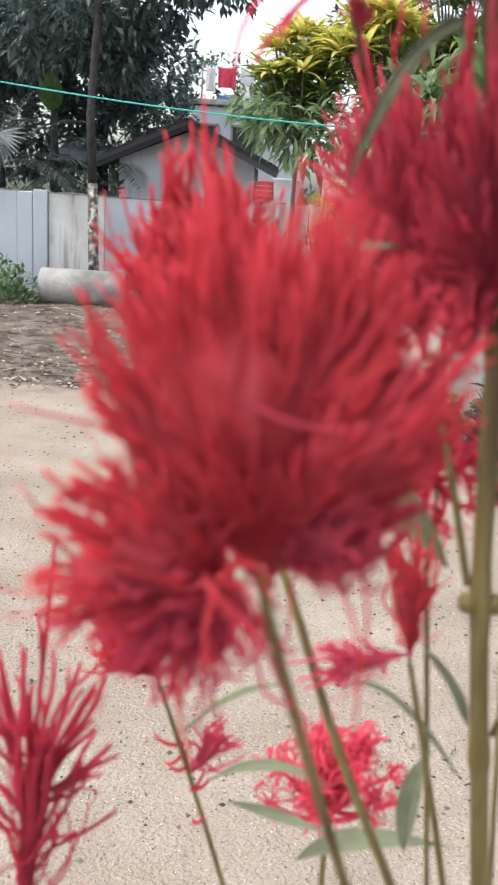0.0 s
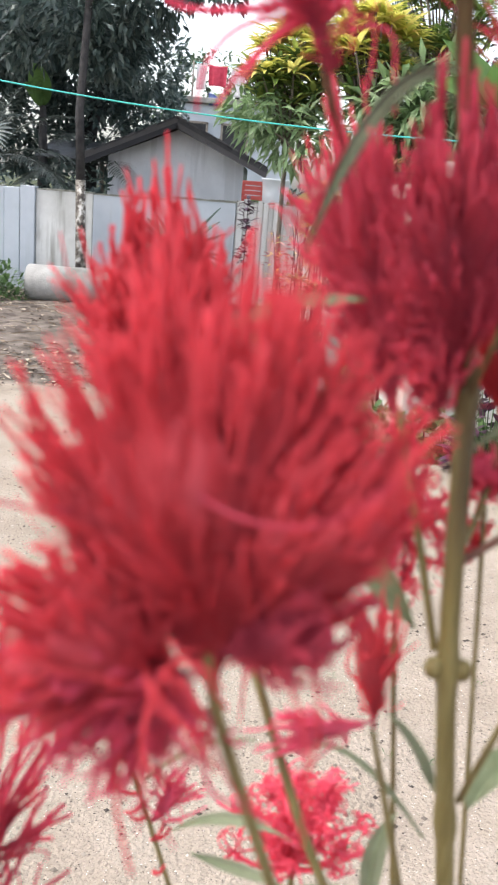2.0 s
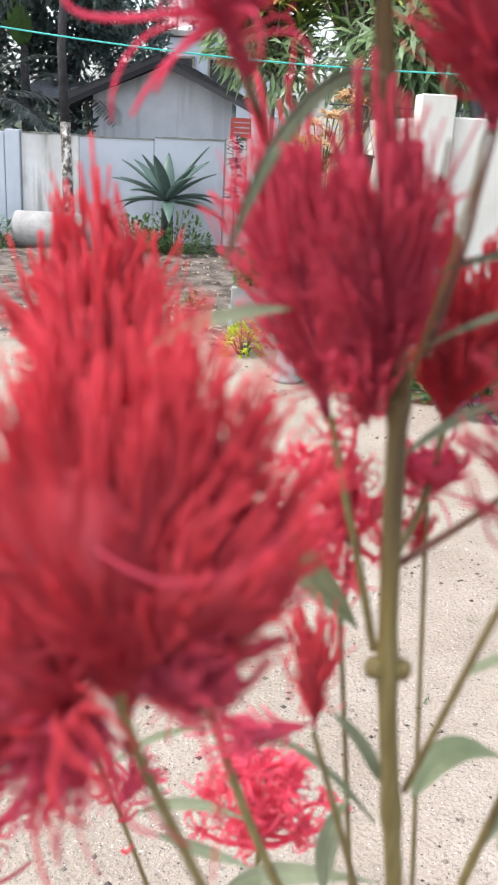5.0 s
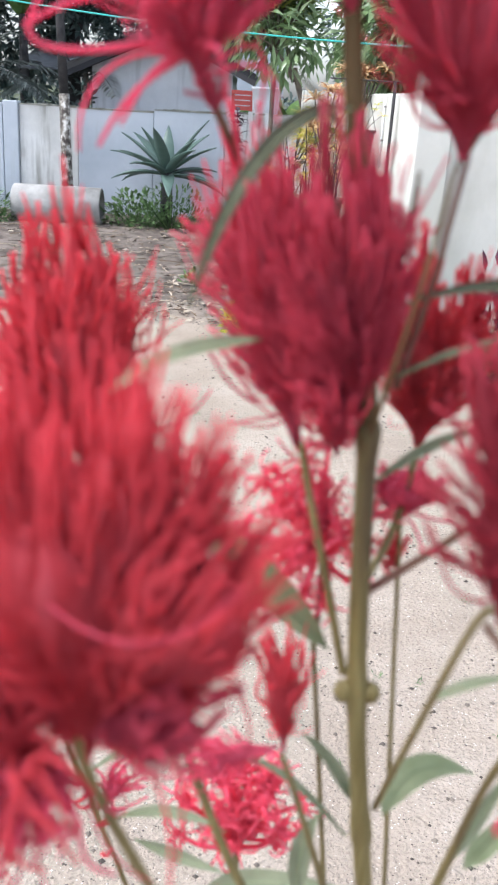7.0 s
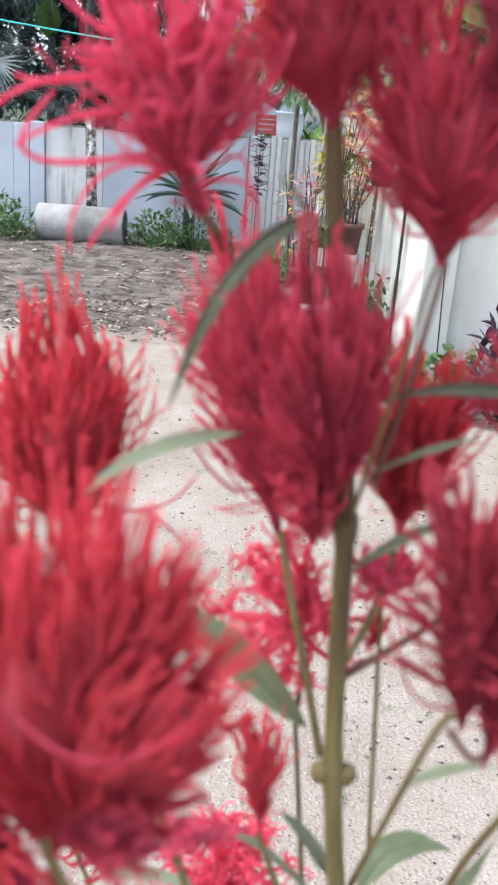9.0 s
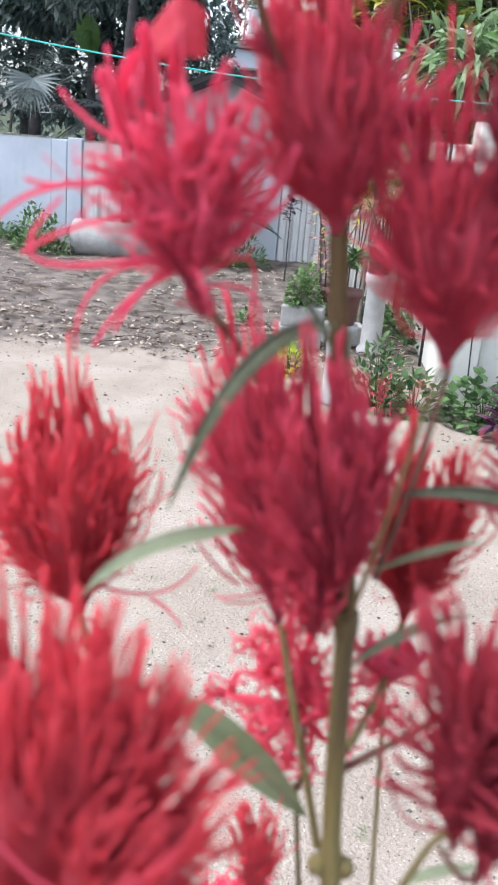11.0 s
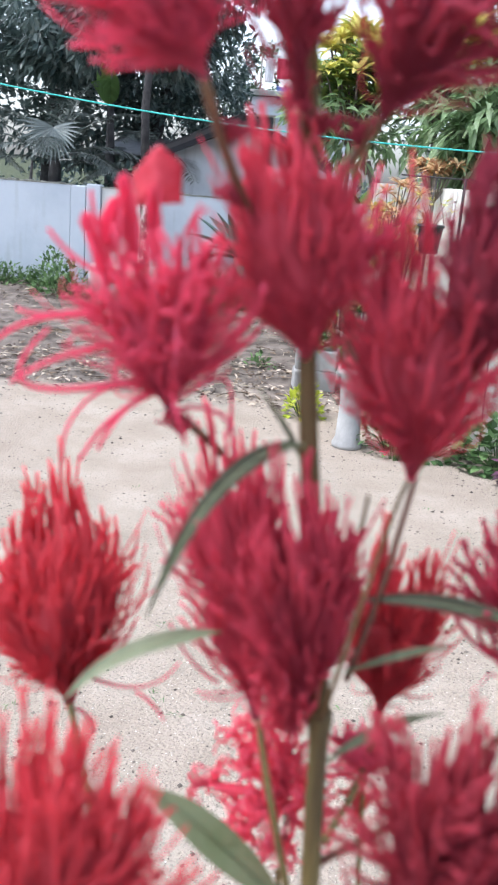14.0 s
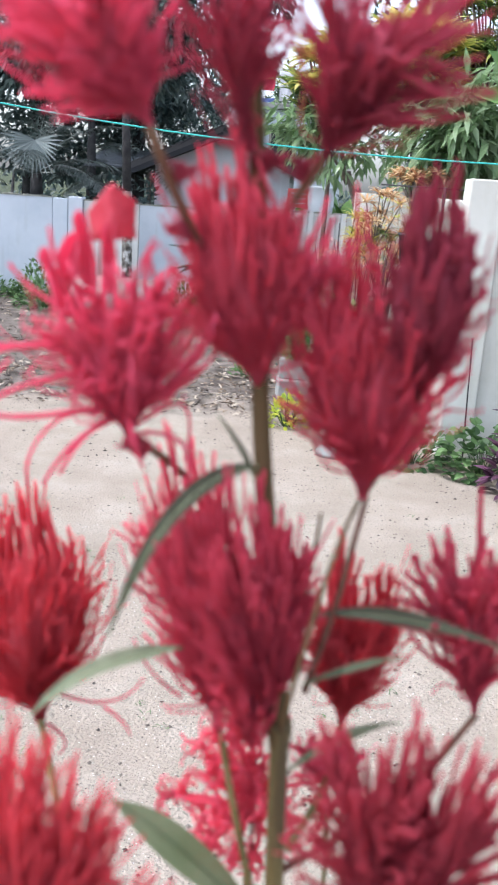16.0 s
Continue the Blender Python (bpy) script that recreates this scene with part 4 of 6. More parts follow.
# pedestal with pot
ped = thing("pedestal", "grey cement pedestal under a pot", "pedestal")
b = Builder()
b.lathe((0.43, 6.75, 0), [(0, 0), (0.115, 0), (0.12, 0.03), (0.095, 0.08), (0.085, 0.35), (0.10, 0.55), (0.125, 0.58), (0.125, 0.62), (0, 0.62)], 20)
part("shaft", b, M_PEDESTAL, ped)
pot("dark brown clay pot on a cement pedestal", (0.43, 6.75, 0.62), 0.13, 0.26, M_TERRA)
croton("green and yellow croton in a raised clay pot", (0.43, 6.75, 0.84), (0.43, 6.75, 1.05), heads_in(random.Random(8), (0.43, 6.75, 1.15), (0.12, 0.12, 0.15), 7, yellow_above=0.2), 8, 0.15, 0.03, [M_WEED, M_CROTON_Y], r=0.012)
# taller plinth with a clay pot and a bare-stemmed shrub
plinth = thing("plinth", "weathered cement plinth under a clay pot", "pedestal")
b = Builder()
b.lathe((0.81, 8.6, -0.02), [(0, 0), (0.13, 0), (0.13, 0.06), (0.10, 0.10), (0.095, 0.66), (0.12, 0.70), (0.12, 0.78), (0, 0.78)], 18)
part("shaft", b, M_PEDESTAL, plinth)
pot("reddish brown clay pot on a cement plinth", (0.81, 8.6, 0.76), 0.13, 0.28, M_TERRA)
for k in range(4):
    sapling("thin bare-stemmed shrub growing from a clay pot", (0.77 + 0.03 * k, 8.6 + 0.02 * (k % 2), 0.99), 0.42 + 0.07 * k, M_CROTON_P if k % 2 else M_WEED, 14, 0.06, 330 + k, name="pot_shrub", width=0.4, bend=(k - 1.5) * 0.09, spread=0.05, bare=0.6)
# concrete blocks
blk = thing("concrete_block", "weathered concrete block lying on the soil", "block", "concrete blocks")
b = Builder()
b.box((0.0, 0, 0.10), (0.40, 0.25, 0.20))
part("block", b, M_CONCRETE, blk, smooth=False, bevel=0.015)
blk.matrix_basis = pose(0.12, 8.6, 0.0, 0, 0, 8)
copy_thing(blk, pose(0.14, 8.62, 0.20, 0, 0, -6))
copy_thing(blk, pose(0.55, 8.9, 0.0, 0, 0, 12))


def low_plant(label, c, radii, n, size, mat, seed, round_leaf=0.75, name="ground_plant"):
    """A low plant: short stems from one root and broad leaves in a low dome."""
    rng = random.Random(seed)
    t = thing(name, label, "plant")
    c = Vector(c)
    b, s = Builder(), Builder()
    for k in range(n):
        d = rand_dir(rng)
        d.z = abs(d.z)
        p = c + Vector((d.x * radii[0], d.y * radii[1], d.z * radii[2] * rng.uniform(0.4, 1.0)))
        if k % 5 == 0:
            s.tube([c + Vector((d.x * 0.03, d.y * 0.03, -0.02)), c.lerp(p, 0.6) + UP * 0.02, p], [0.005, 0.004, 0.002], 5)
        w = (d + rand_dir(rng) * 0.7).normalized()
        b.blade(p, w, UP + rand_dir(rng) * 0.3, size * rng.uniform(0.6, 1.2), size * round_leaf, 0.5, 3, 0.2)
    part("stem", s, M_WEED, t)
    ob = part("foliage", b, mat, t, smooth=False)
    return t


low_plant("dense light green bush growing over stacked concrete blocks", (0.12, 8.62, 0.40), (0.15, 0.12, 0.42), 420, 0.055, M_BUSH, 60, 0.6, "bush")
low_plant("bright lime-yellow low shrub on the yard edge", (0.065, 7.5, 0.0), (0.15, 0.13, 0.36), 150, 0.07, M_LIME, 61, 0.55)
low_plant("green leafy ground plant by the pedestal", (0.76, 6.75, 0), (0.25, 0.2, 0.56), 260, 0.075, M_WEED, 62, 0.5)
low_plant("small red-leaved plant among green ground plants", (0.78, 6.52, 0.0), (0.07, 0.06, 0.42), 26, 0.05, M_BRACT, 76, 0.5)
low_plant("green leafy ground plant along the garden wall", (1.05, 6.7, 0), (0.28, 0.2, 0.35), 150, 0.08, M_WEED, 63)
low_plant("round-leaved green creeper at the wall foot", (1.55, 6.55, 0), (0.34, 0.22, 0.42), 220, 0.085, M_WEED, 64, 0.95)
low_plant("round-leaved green creeper at the wall foot", (2.1, 6.5, 0), (0.34, 0.22, 0.40), 200, 0.085, M_WEED, 65, 0.95)
low_plant("dark purple-leaved plant before the cream wall", (1.78, 6.15, 0.0), (0.22, 0.18, 0.95), 190, 0.14, M_PURPLE, 66, 0.42)
low_plant("green bush at the foot of the yard wall", (-3.55, 12.5, 0), (0.42, 0.3, 0.62), 420, 0.10, M_WEED, 67, 0.5, "bush")
low_plant("green bush at the foot of the yard wall", (-1.55, 12.9, 0), (0.45, 0.3, 0.62), 420, 0.10, M_WEED, 68, 0.5, "bush")
low_plant("green bush at the foot of the yard wall", (-3.95, 13.4, 0), (0.35, 0.25, 0.66), 300, 0.10, M_WEED, 69, 0.5, "bush")
low_plant("low weeds along the yard wall", (-4.8, 13.35, 0), (0.85, 0.3, 0.40), 900, 0.10, M_WEED, 70, 0.4, "bush")
low_plant("low weeds along the yard wall", (-6.2, 13.35, 0), (0.9, 0.3, 0.40), 900, 0.10, M_WEED, 71, 0.4, "bush")
low_plant("low weeds along the yard wall", (-1.0, 12.7, 0.05), (0.6, 0.3, 0.66), 520, 0.09, M_WEED, 72, 0.4, "bush")
low_plant("low green plants under the pot garden", (0.75, 9.8, 0), (0.5, 0.35, 0.42), 320, 0.09, M_WEED, 73, 0.5, "bush")
low_plant("low green plants under the pot garden", (1.35, 9.2, 0), (0.5, 0.4, 0.5), 320, 0.10, M_WEED, 74, 0.5, "bush")
low_plant("small seedling on the bare soil", (-0.45, 9.4, 0), (0.14, 0.12, 0.16), 50, 0.07, M_WEED, 75, 0.5)

# agave
agave = thing("agave", "large agave with stiff grey-green leaves", "agave")
rng = random.Random(21)
for k in range(22):
    b = Builder()
    a = 2.4 * k
    e = 0.05 + 1.5 * (k / 22) ** 1.5 + rng.uniform(-0.1, 0.1)
    b.blade((-1.12, 13.15, 0.75), (math.cos(a), math.sin(a) * 0.7, e), UP, 0.90 * rng.uniform(0.8, 1.1), 0.19, 0.75 - 0.5 * k / 22, 8, 0.4)
    part("leaf", b, M_AGAVE, agave, thick=0.012)
b = Builder()
b.tube([(-1.12, 13.15, -0.05), (-1.12, 13.15, 0.35), (-1.12, 13.15, 0.81)], [0.10, 0.09, 0.07], 9)
part("trunk", b, M_BARK_DARK, agave)

# concrete pipe section lying before the wall
cul = thing("concrete_pipe", "short old concrete pipe lying before the wall", "pipe")
b = Builder()
R0 = 0.255
prof = [(-0.60, R0 - 0.05), (-0.60, R0 - 0.015), (-0.585, R0), (0.585, R0), (0.60, R0 - 0.015), (0.60, R0 - 0.05), (-0.60, R0 - 0.05)]
for px, rr in prof:
    for k in range(32):
        w = 2 * math.pi * k / 32
        b.v.append(Vector((-2.56 + px, 12.70 + rr * math.cos(w), 0.325 + rr * math.sin(w))))
for i in range(len(prof) - 1):
    for k in range(32):
        q = i * 32
        b.f.append((q + k, q + (k + 1) % 32, q + 32 + (k + 1) % 32, q + 32 + k))
part("shell", b, M_CONCRETE, cul)

# clothes line across the yard
rope = thing("clothes_line", "thin teal nylon clothes line strung across the yard", "rope")
b = Builder()
pa, pb = Vector((-3.6, 5.75, 2.626)), Vector((3.0, 5.75, 2.279))
rp = []
for i in range(41):
    s = i / 40
    q = pa.lerp(pb, s)
    rp.append(Vector((q.x, q.y, 2.21 - 0.040 * q.x + 0.021 * q.x ** 2)))
b.tube(rp, [0.0052] * 41, 8)
part("rope", b, M_ROPE, rope)
b = Builder()
for i in range(40):
    for k in range(3):
        p = rp[i].lerp(rp[i + 1], k / 3)
        b.tube([p + Vector((0, -0.003, 0.003)), p + Vector((0.03, 0.003, -0.003))], [0.0022, 0.0022], 5)
part("strand", b, M_ROPE, rope)["kind"] = "stuff"
for end in (pa, pb):
    b = Builder()
    b.tube([(end.x, end.y, -0.05), (end.x, end.y, end.z + 0.12)], [0.04, 0.032], 10)
    part("post", b, M_WOOD, rope, "grey wooden post")

# dark undergrowth behind the wall
rng = random.Random(88)
b = Builder()
for k in range(70):
    x, y = rng.uniform(-10, 7), rng.uniform(14.6, 23)
    if -3.2 < x < 0.2 and 14.0 < y < 20.5:
        continue
    leaf_cloud(b, rng, (x, y, rng.uniform(0.5, 1.25) + (y - 14.6) * 0.05), (0.8, 0.7, 0.65), 190, 0.2)
tagged(part("undergrowth", b, M_LEAF_DARK, smooth=False), "dark leafy undergrowth behind the yard wall", "undergrowth", kind="stuff")

# ---- loose stuff on the ground ----
rng = random.Random(91)
b = Builder()
for _ in range(19000):
    y = 1.0 + 7.5 * rng.random() ** 1.6
    x = rng.uniform(-0.5, 0.6) * y * 0.9 + 0.1
    if noise.noise(Vector((x * 1.7, y * 1.7, 3.0))) + 0.5 * noise.noise(Vector((x * 6.0, y * 4.0, 8.0))) < rng.uniform(-0.5, 0.5):
        continue
    r = 0.0016 + 0.009 * rng.random() ** 5 + 0.0006 * y
    b.stone((x, y, ground_z(x, y) + r * 0.15), r, rng)
tagged(part("pebbles", b, M_PEBBLE, smooth=False), "small mixed pebbles scattered on the sand", "pebbles", kind="stuff")
b = Builder()
for _ in range(15000):
    y = 1.3 + 3.6 * rng.random() ** 1.3
    x = rng.uniform(-0.30, 0.36) * y + 0.1
    if noise.noise(Vector((x * 3.1, y * 3.1, 11.0))) < rng.uniform(-0.7, 0.4):
        continue
    r = 0.0013 + 0.0022 * rng.random() ** 3 + 0.0004 * y
    b.stone((x, y, ground_z(x, y) + r * 0.2), r, rng)
tagged(part("grit", b, M_GRIT, smooth=False), "coarse pale and dark grit in the sand", "grit", kind="stuff")
b = Builder()
for _ in range(900):
    y, x = rng.uniform(7.9, 13.2), rng.uniform(-5.0, 1.2)
    if rng.random() < 0.4:
        y = rng.uniform(7.8, 9.6)
    r = 0.009 + 0.034 * rng.random() ** 4
    b.stone((x, y, ground_z(x, y) + r * 0.2), r, rng, 0.7)
tagged(part("rubble", b, M_PEBBLE, smooth=False), "stones and rubble on the dark soil", "stones", kind="stuff")
b = Builder()
for _ in range(2600):
    y, x = rng.uniform(7.7, 13.2), rng.uniform(-5.0, 1.2)
    if rng.random() < 0.45:
        y = rng.uniform(7.6, 9.4)
    a = rng.uniform(0, 6.28)
    b.blade((x, y, ground_z(x, y) + 0.012), (math.cos(a), math.sin(a), rng.uniform(0, 0.35)), UP + rand_dir(rng) * 0.4, rng.uniform(0.025, 0.10), rng.uniform(0.012, 0.04), rng.uniform(-0.2, 0.8), 3, 0.5)
tagged(part("leaf_litter", b, M_DRYLEAF, smooth=False), "dry brown fallen leaves on the soil", "leaf litter", kind="stuff")
b = Builder()
for _ in range(260):
    y, x = rng.uniform(7.8, 12.8), rng.uniform(-4.5, 1.0)
    a, l = rng.uniform(0, 6.28), rng.uniform(0.08, 0.4)
    z = ground_z(x, y) + 0.012
    b.tube([(x, y, z), (x + l * 0.5 * math.cos(a), y + l * 0.5 * math.sin(a), z + 0.012), (x + l * math.cos(a + 0.3), y + l * math.sin(a + 0.3), z)], [0.005, 0.004, 0.003], 5)
tagged(part("twigs", b, M_DRYLEAF), "dry twigs lying on the soil", "twigs", kind="stuff")
b = Builder()
for _ in range(60):
    y, x = rng.uniform(2.2, 5.5), rng.uniform(-1.0, 1.2)
    for k in range(7):
        a = rng.uniform(0, 6.28)
        b.blade((x + rng.uniform(-0.02, 0.02), y + rng.uniform(-0.02, 0.02), ground_z(x, y)), (math.cos(a), math.sin(a), 0.7), UP, rng.uniform(0.015, 0.04), 0.004, 0.6, 2, 0.3)
tagged(part("grass_sprigs", b, M_WEED, smooth=False), "tiny grass sprigs in the sand", "grass", kind="stuff")

# ---- celosia plants ----


def filament(b, pts, r0, r1, sides=4):
    n = len(pts)
    b.tube(pts, [r0 + (r1 - r0) * (i / (n - 1)) ** 1.3 for i in range(n)], sides)


def wiggle(pts, rng, amount):
    ph, ax = rng.uniform(0, 6.28), rand_dir(rng)
    n = len(pts) - 1
    return [p + ax * amount * (i / n) * math.sin(ph + 4.5 * i / n) for i, p in enumerate(pts)]


def flower_head(parent, base, tip, width, n, seed, mat=M_FIL, open_top=0.85, r=0.00085, loose=10, wild=0.004, droop=0, depth=0.85, core=0.60, cup=0.55, sides=0.26, free=0.50, tall=0.05, spire=0.25, fill=0.74):
    """A feathery plume: a fleshy lobed body clothed in close filaments, from which blunt fingers stand free at the rim;
    some hook sideways, some fork, some hang loose. cup: the height at which it is widest; tall: the share of fingers that overtop the rest; spire: how much the middle stands above the rim; fill: the body's share of the height."""
    rng = random.Random(seed)
    base, tip = Vector(base), Vector(tip)
    axis = (tip - base).normalized()
    H = (tip - base).length
    u = axis.cross(Vector((0, 1, 0))).normalized()
    v = axis.cross(u).normalized()
    half = width * 0.5
    shape = Vector((rng.uniform(0, 90), rng.uniform(0, 90), 0))

    def ragged(e, w, freq=1.5):
        return noise.noise(shape + Vector((freq * math.cos(w), freq * math.sin(w), 2.2 * e)))

    def girth(e, w):
        """How far the plume reaches out at a height along it and an angle round it."""
        if e < cup:
            g = 0.22 + 0.78 * math.sin(0.5 * math.pi * max(0.0, e) / cup) ** 1.1
        else:
            g = 1.0 - (1.10 - 0.75 * open_top) * min(1.0, (e - cup) / (1.02 - cup)) ** 1.6
        return g * (1 + 0.30 * ragged(e, w))

    def top(w):
        """How high the body reaches at an angle round the plume: uneven fingers' clumps."""
        return fill + 0.30 * ragged(4.0, w, 2.0)

    def flesh(e):
        """The body's share of the girth: slim in the open foot, full above it."""
        return core * (0.40 + 0.70 * min(1.0, max(0.0, e) / (0.75 * cup)))

    def at(e, w, f):
        return base + axis * H * e + (u * math.cos(w) + v * math.sin(w) * depth) * half * girth(e, w) * f

    b = Builder()
    # the body: lobed, ribbed along its length, closed by an uneven crown
    rings, spokes = 20, 44
    ribs = [rng.uniform(-1, 1) for _ in range(spokes)]
    start = len(b.v)
    for j in range(rings + 1):
        s = j / rings
        for k in range(spokes):
            w = 2 * math.pi * k / spokes
            e = -0.02 + (top(w) * 0.90 + 0.05 * ribs[k]) * min(1.0, s * 1.18)
            close = 1.0 if s < 0.82 else math.sqrt(max(0.0, 1 - ((s - 0.82) / 0.18) ** 2))
            fine = noise.noise(shape + Vector((9 * math.cos(w), 9 * math.sin(w), 7 * s)))
            b.v.append(at(e, w, flesh(e) * close * (1 + 0.05 * ribs[k] + 0.08 * fine)))
    for j in range(rings):
        for k in range(spokes):
            q, k2 = start + j * spokes, (k + 1) % spokes
            b.f.append((q + k, q + k2, q + spokes + k2, q + spokes + k))

    def bend(pts, amount):
        return wiggle(pts, rng, amount)

    # filaments that lie along the body and lift off it near their ends
    for _ in range(int(n * 4.0)):
        w = rng.uniform(0, 2 * math.pi)
        t = top(w)
        e1 = t * rng.uniform(0.28, 1.02)
        e0 = max(0.0, e1 - rng.uniform(0.30, 0.55))
        lift = rng.uniform(0.0, 0.20) * rng.random() ** 2
        turn = rng.gauss(0, 0.10)
        if e1 < 0.75 * cup:
            lift = core * rng.uniform(0.1, 0.9)
        pts = []
        for i in range(6):
            e = e0 + (e1 - e0) * i / 5
            pts.append(at(e, w + turn * i / 5, flesh(e) + lift * (i / 5) ** 1.8 - 0.009))
        rr = r * rng.uniform(0.24, 0.42)
        filament(b, bend(pts, wild * 0.22), rr, rr * 0.75, 3)

    def finger():
        w = rng.uniform(0, 2 * math.pi)
        t = top(w)
        rim = rng.random() < 0.82
        if rim:
            e0, e1 = t * rng.uniform(0.45, 0.85), t + rng.uniform(0.0, 0.28)
            out = rng.uniform(0.35, 0.95)
        else:
            e0 = t * rng.uniform(0.15, 0.60)
            e1 = e0 + rng.uniform(0.26, 0.46)
            out = rng.uniform(0.72, 1.02)
        if rng.random() < tall:
            e1 = rng.uniform(1.0, 1.26)
        out += 0.2 * max(0.0, ragged(1.0, w, 2.5))
        e1 -= spire * (out - 0.6)
        turn = rng.gauss(0, 0.14)
        lean = (u * math.cos(w) + v * math.sin(w) * depth) * half * rng.uniform(0.0, 0.26)
        pts = []
        for i in range(8):
            f = i / 7
            e = e0 + (e1 - e0) * f
            ee = min(e, 1.0)
            pts.append(at(ee, w + turn * f, core * 0.8 + (out - core * 0.8) * f ** 1.5) + axis * H * (e - ee) + lean * f ** 1.6)
        return pts

    def side():
        w = rng.uniform(0, 2 * math.pi)
        e0 = rng.uniform(0.08, 0.60)
        o = u * math.cos(w) + v * math.sin(w) * depth
        p = at(e0, w, flesh(e0) * 0.8)
        reach = half * rng.uniform(0.35, 0.85)
        end = p + o * reach + axis * H * rng.uniform(-0.02, 0.42)
        ctrl = p + o * reach * rng.uniform(0.40, 0.80) + axis * H * rng.uniform(-0.04, 0.10)
        hook = (axis * rng.uniform(0.2, 1.0) - o * rng.uniform(-0.5, 0.5) + rand_dir(rng) * 0.5) * half * rng.uniform(0.05, 0.30)
        return [q + hook * max(0.0, k / 9 - 0.5) ** 2 * 4 for k, q in enumerate(bezier(p, ctrl, end, 9))]

    def hang():
        w = rng.uniform(0, 2 * math.pi)
        o = u * math.cos(w) + v * math.sin(w) * depth
        p = base + axis * H * rng.uniform(0.0, 0.2) + o * 0.002
        end = base + o * half * rng.uniform(0.8, 1.5) - UP * H * rng.uniform(0.05, 0.45)
        return bezier(p, p + o * half * 1.1 + axis * H * 0.2, end, 9)

    for _ in range(int(n * free * 0.8)):
        pts = bend(finger(), wild * 0.6)
        rr = r * rng.uniform(0.95, 1.45)
        b.tube(pts, [rr * g for g in (0.45, 0.6, 0.8, 0.95, 1.0, 0.96, 0.88, 0.72)], 5)
        if rng.random() < 0.25:
            d = (pts[5] - pts[4]).normalized()
            q = pts[4] + (d + rand_dir(rng) * 0.4).normalized() * H * rng.uniform(0.10, 0.2)
            filament(b, [pts[4], pts[4].lerp(q, 0.5) + d * 0.0015, q], rr * 0.85, rr * 0.65, 5)
    for _ in range(int(n * sides)):
        rr = r * rng.uniform(0.55, 0.9)
        filament(b, bend(side(), wild), rr, rr * 0.7, 4)
    head = part("flower_head", b, mat, parent)
    for i in range(loose):
        c = Builder()
        pts = bend(hang() if i < droop else (side() if i % 2 else finger()), wild)
        filament(c, pts, r * 1.15, r * 0.8, 6)
        part("filament", c, mat, head)
    return head


def curly_head(parent, base, centre, radii, n, seed, mat, r=0.0011):
    """An open plume: fleshy arms fan out from the stalk and end in tufts of hooked, curling filaments with gaps between them."""
    rng = random.Random(seed)
    base, c, R = Vector(base), Vector(centre), Vector(radii)
    b = Builder()
    nodes = []
    for _ in range(n):
        d = rand_dir(rng) * rng.random() ** 0.45
        p = c + Vector((d.x * R.x, d.y * R.y, d.z * R.z)) * 0.82
        start = base.lerp(c, rng.uniform(0.0, 0.9))
        bend = (start + p) / 2 + rand_dir(rng) * R.x * 0.25
        b.tube(bezier(start, bend, p, 6), [r * (1.9 - 0.12 * k) for k in range(7)], 5)
        nodes.append((p, (p - start).normalized()))
    for p, way in nodes:
        for _ in range(11):
            d = (way * 0.75 + rand_dir(rng) + UP * 0.15).normalized()
            ln = R.x * rng.uniform(0.22, 0.55)
            side = d.cross(rand_dir(rng)).normalized()
            hook = rng.uniform(1.2, 4.2)
            pts, q, w = [p.copy()], p.copy(), d.copy()
            for k in range(8):
                w = (Matrix.Rotation(hook / 8 * (0.3 + k / 5), 3, side) @ w).normalized()
                q = q + w * ln / 8
                pts.append(q.copy())
            rr = r * rng.uniform(0.6, 1.0)
            b.tube(pts, [rr * (1 - 0.35 * k / 8) for k in range(9)], 4)
    return part("flower_head", b, mat, parent)


def stem(parent, pts, r0, r1, mat=M_STEM, nodes=(), n=16):
    """A ridged stem along a smooth line through the given points, thicker at its nodes."""
    pts = [Vector(p) for p in pts]
    if pts[0].z < 0 and len(pts) > 3:
        # the hidden foot goes straight on and then eases down into the soil
        way = (pts[2] - pts[3]).normalized()
        a = pts[2] + way * 0.22
        foot = Vector((a.x + (a.x - pts[2].x) * 0.5, a.y + 0.03, -0.03))
        pts = [foot] + [foot.lerp(a, k / 6) for k in range(1, 6)] + [a, pts[2] + way * 0.1] + pts[2:]
    elif pts[0].z < 0:
        pts = [pts[0].lerp(pts[2], k / 7) for k in range(7)] + [pts[2]]
    line = []
    for i in range(len(pts) - 1):
        p0, p1, p2, p3 = pts[max(i - 1, 0)], pts[i], pts[i + 1], pts[min(i + 2, len(pts) - 1)]
        for k in range(n):
            t = k / n
            line.append(0.5 * ((2 * p1) + (p2 - p0) * t + (2 * p0 - 5 * p1 + 4 * p2 - p3) * t * t + (3 * p1 - p0 - 3 * p2 + p3) * t ** 3))
    line.append(pts[-1])
    m = len(line) - 1
    rad = []
    for i, p in enumerate(line):
        s = i / m
        r = r0 + (r1 - r0) * s
        for q in nodes:
            d = abs(p.z - q)
            if d < 0.012:
                r *= 1 + 0.35 * (1 - d / 0.012)
        rad.append(r)
    b = Builder()
    b.tube(line, rad, 10)
    return part("stem", b, mat, parent)


def tentacle(parent, a, c, e, r=0.0011, mat=None):
    """One long curling filament of a spidery plume."""
    b = Builder()
    pts = bezier(Vector(a), Vector(c), Vector(e), 14)
    b.tube(pts, [r * (1 - 0.45 * i / 14) for i in range(15)], 7)
    part("filament", b, mat or M_FIL_PINK, parent)


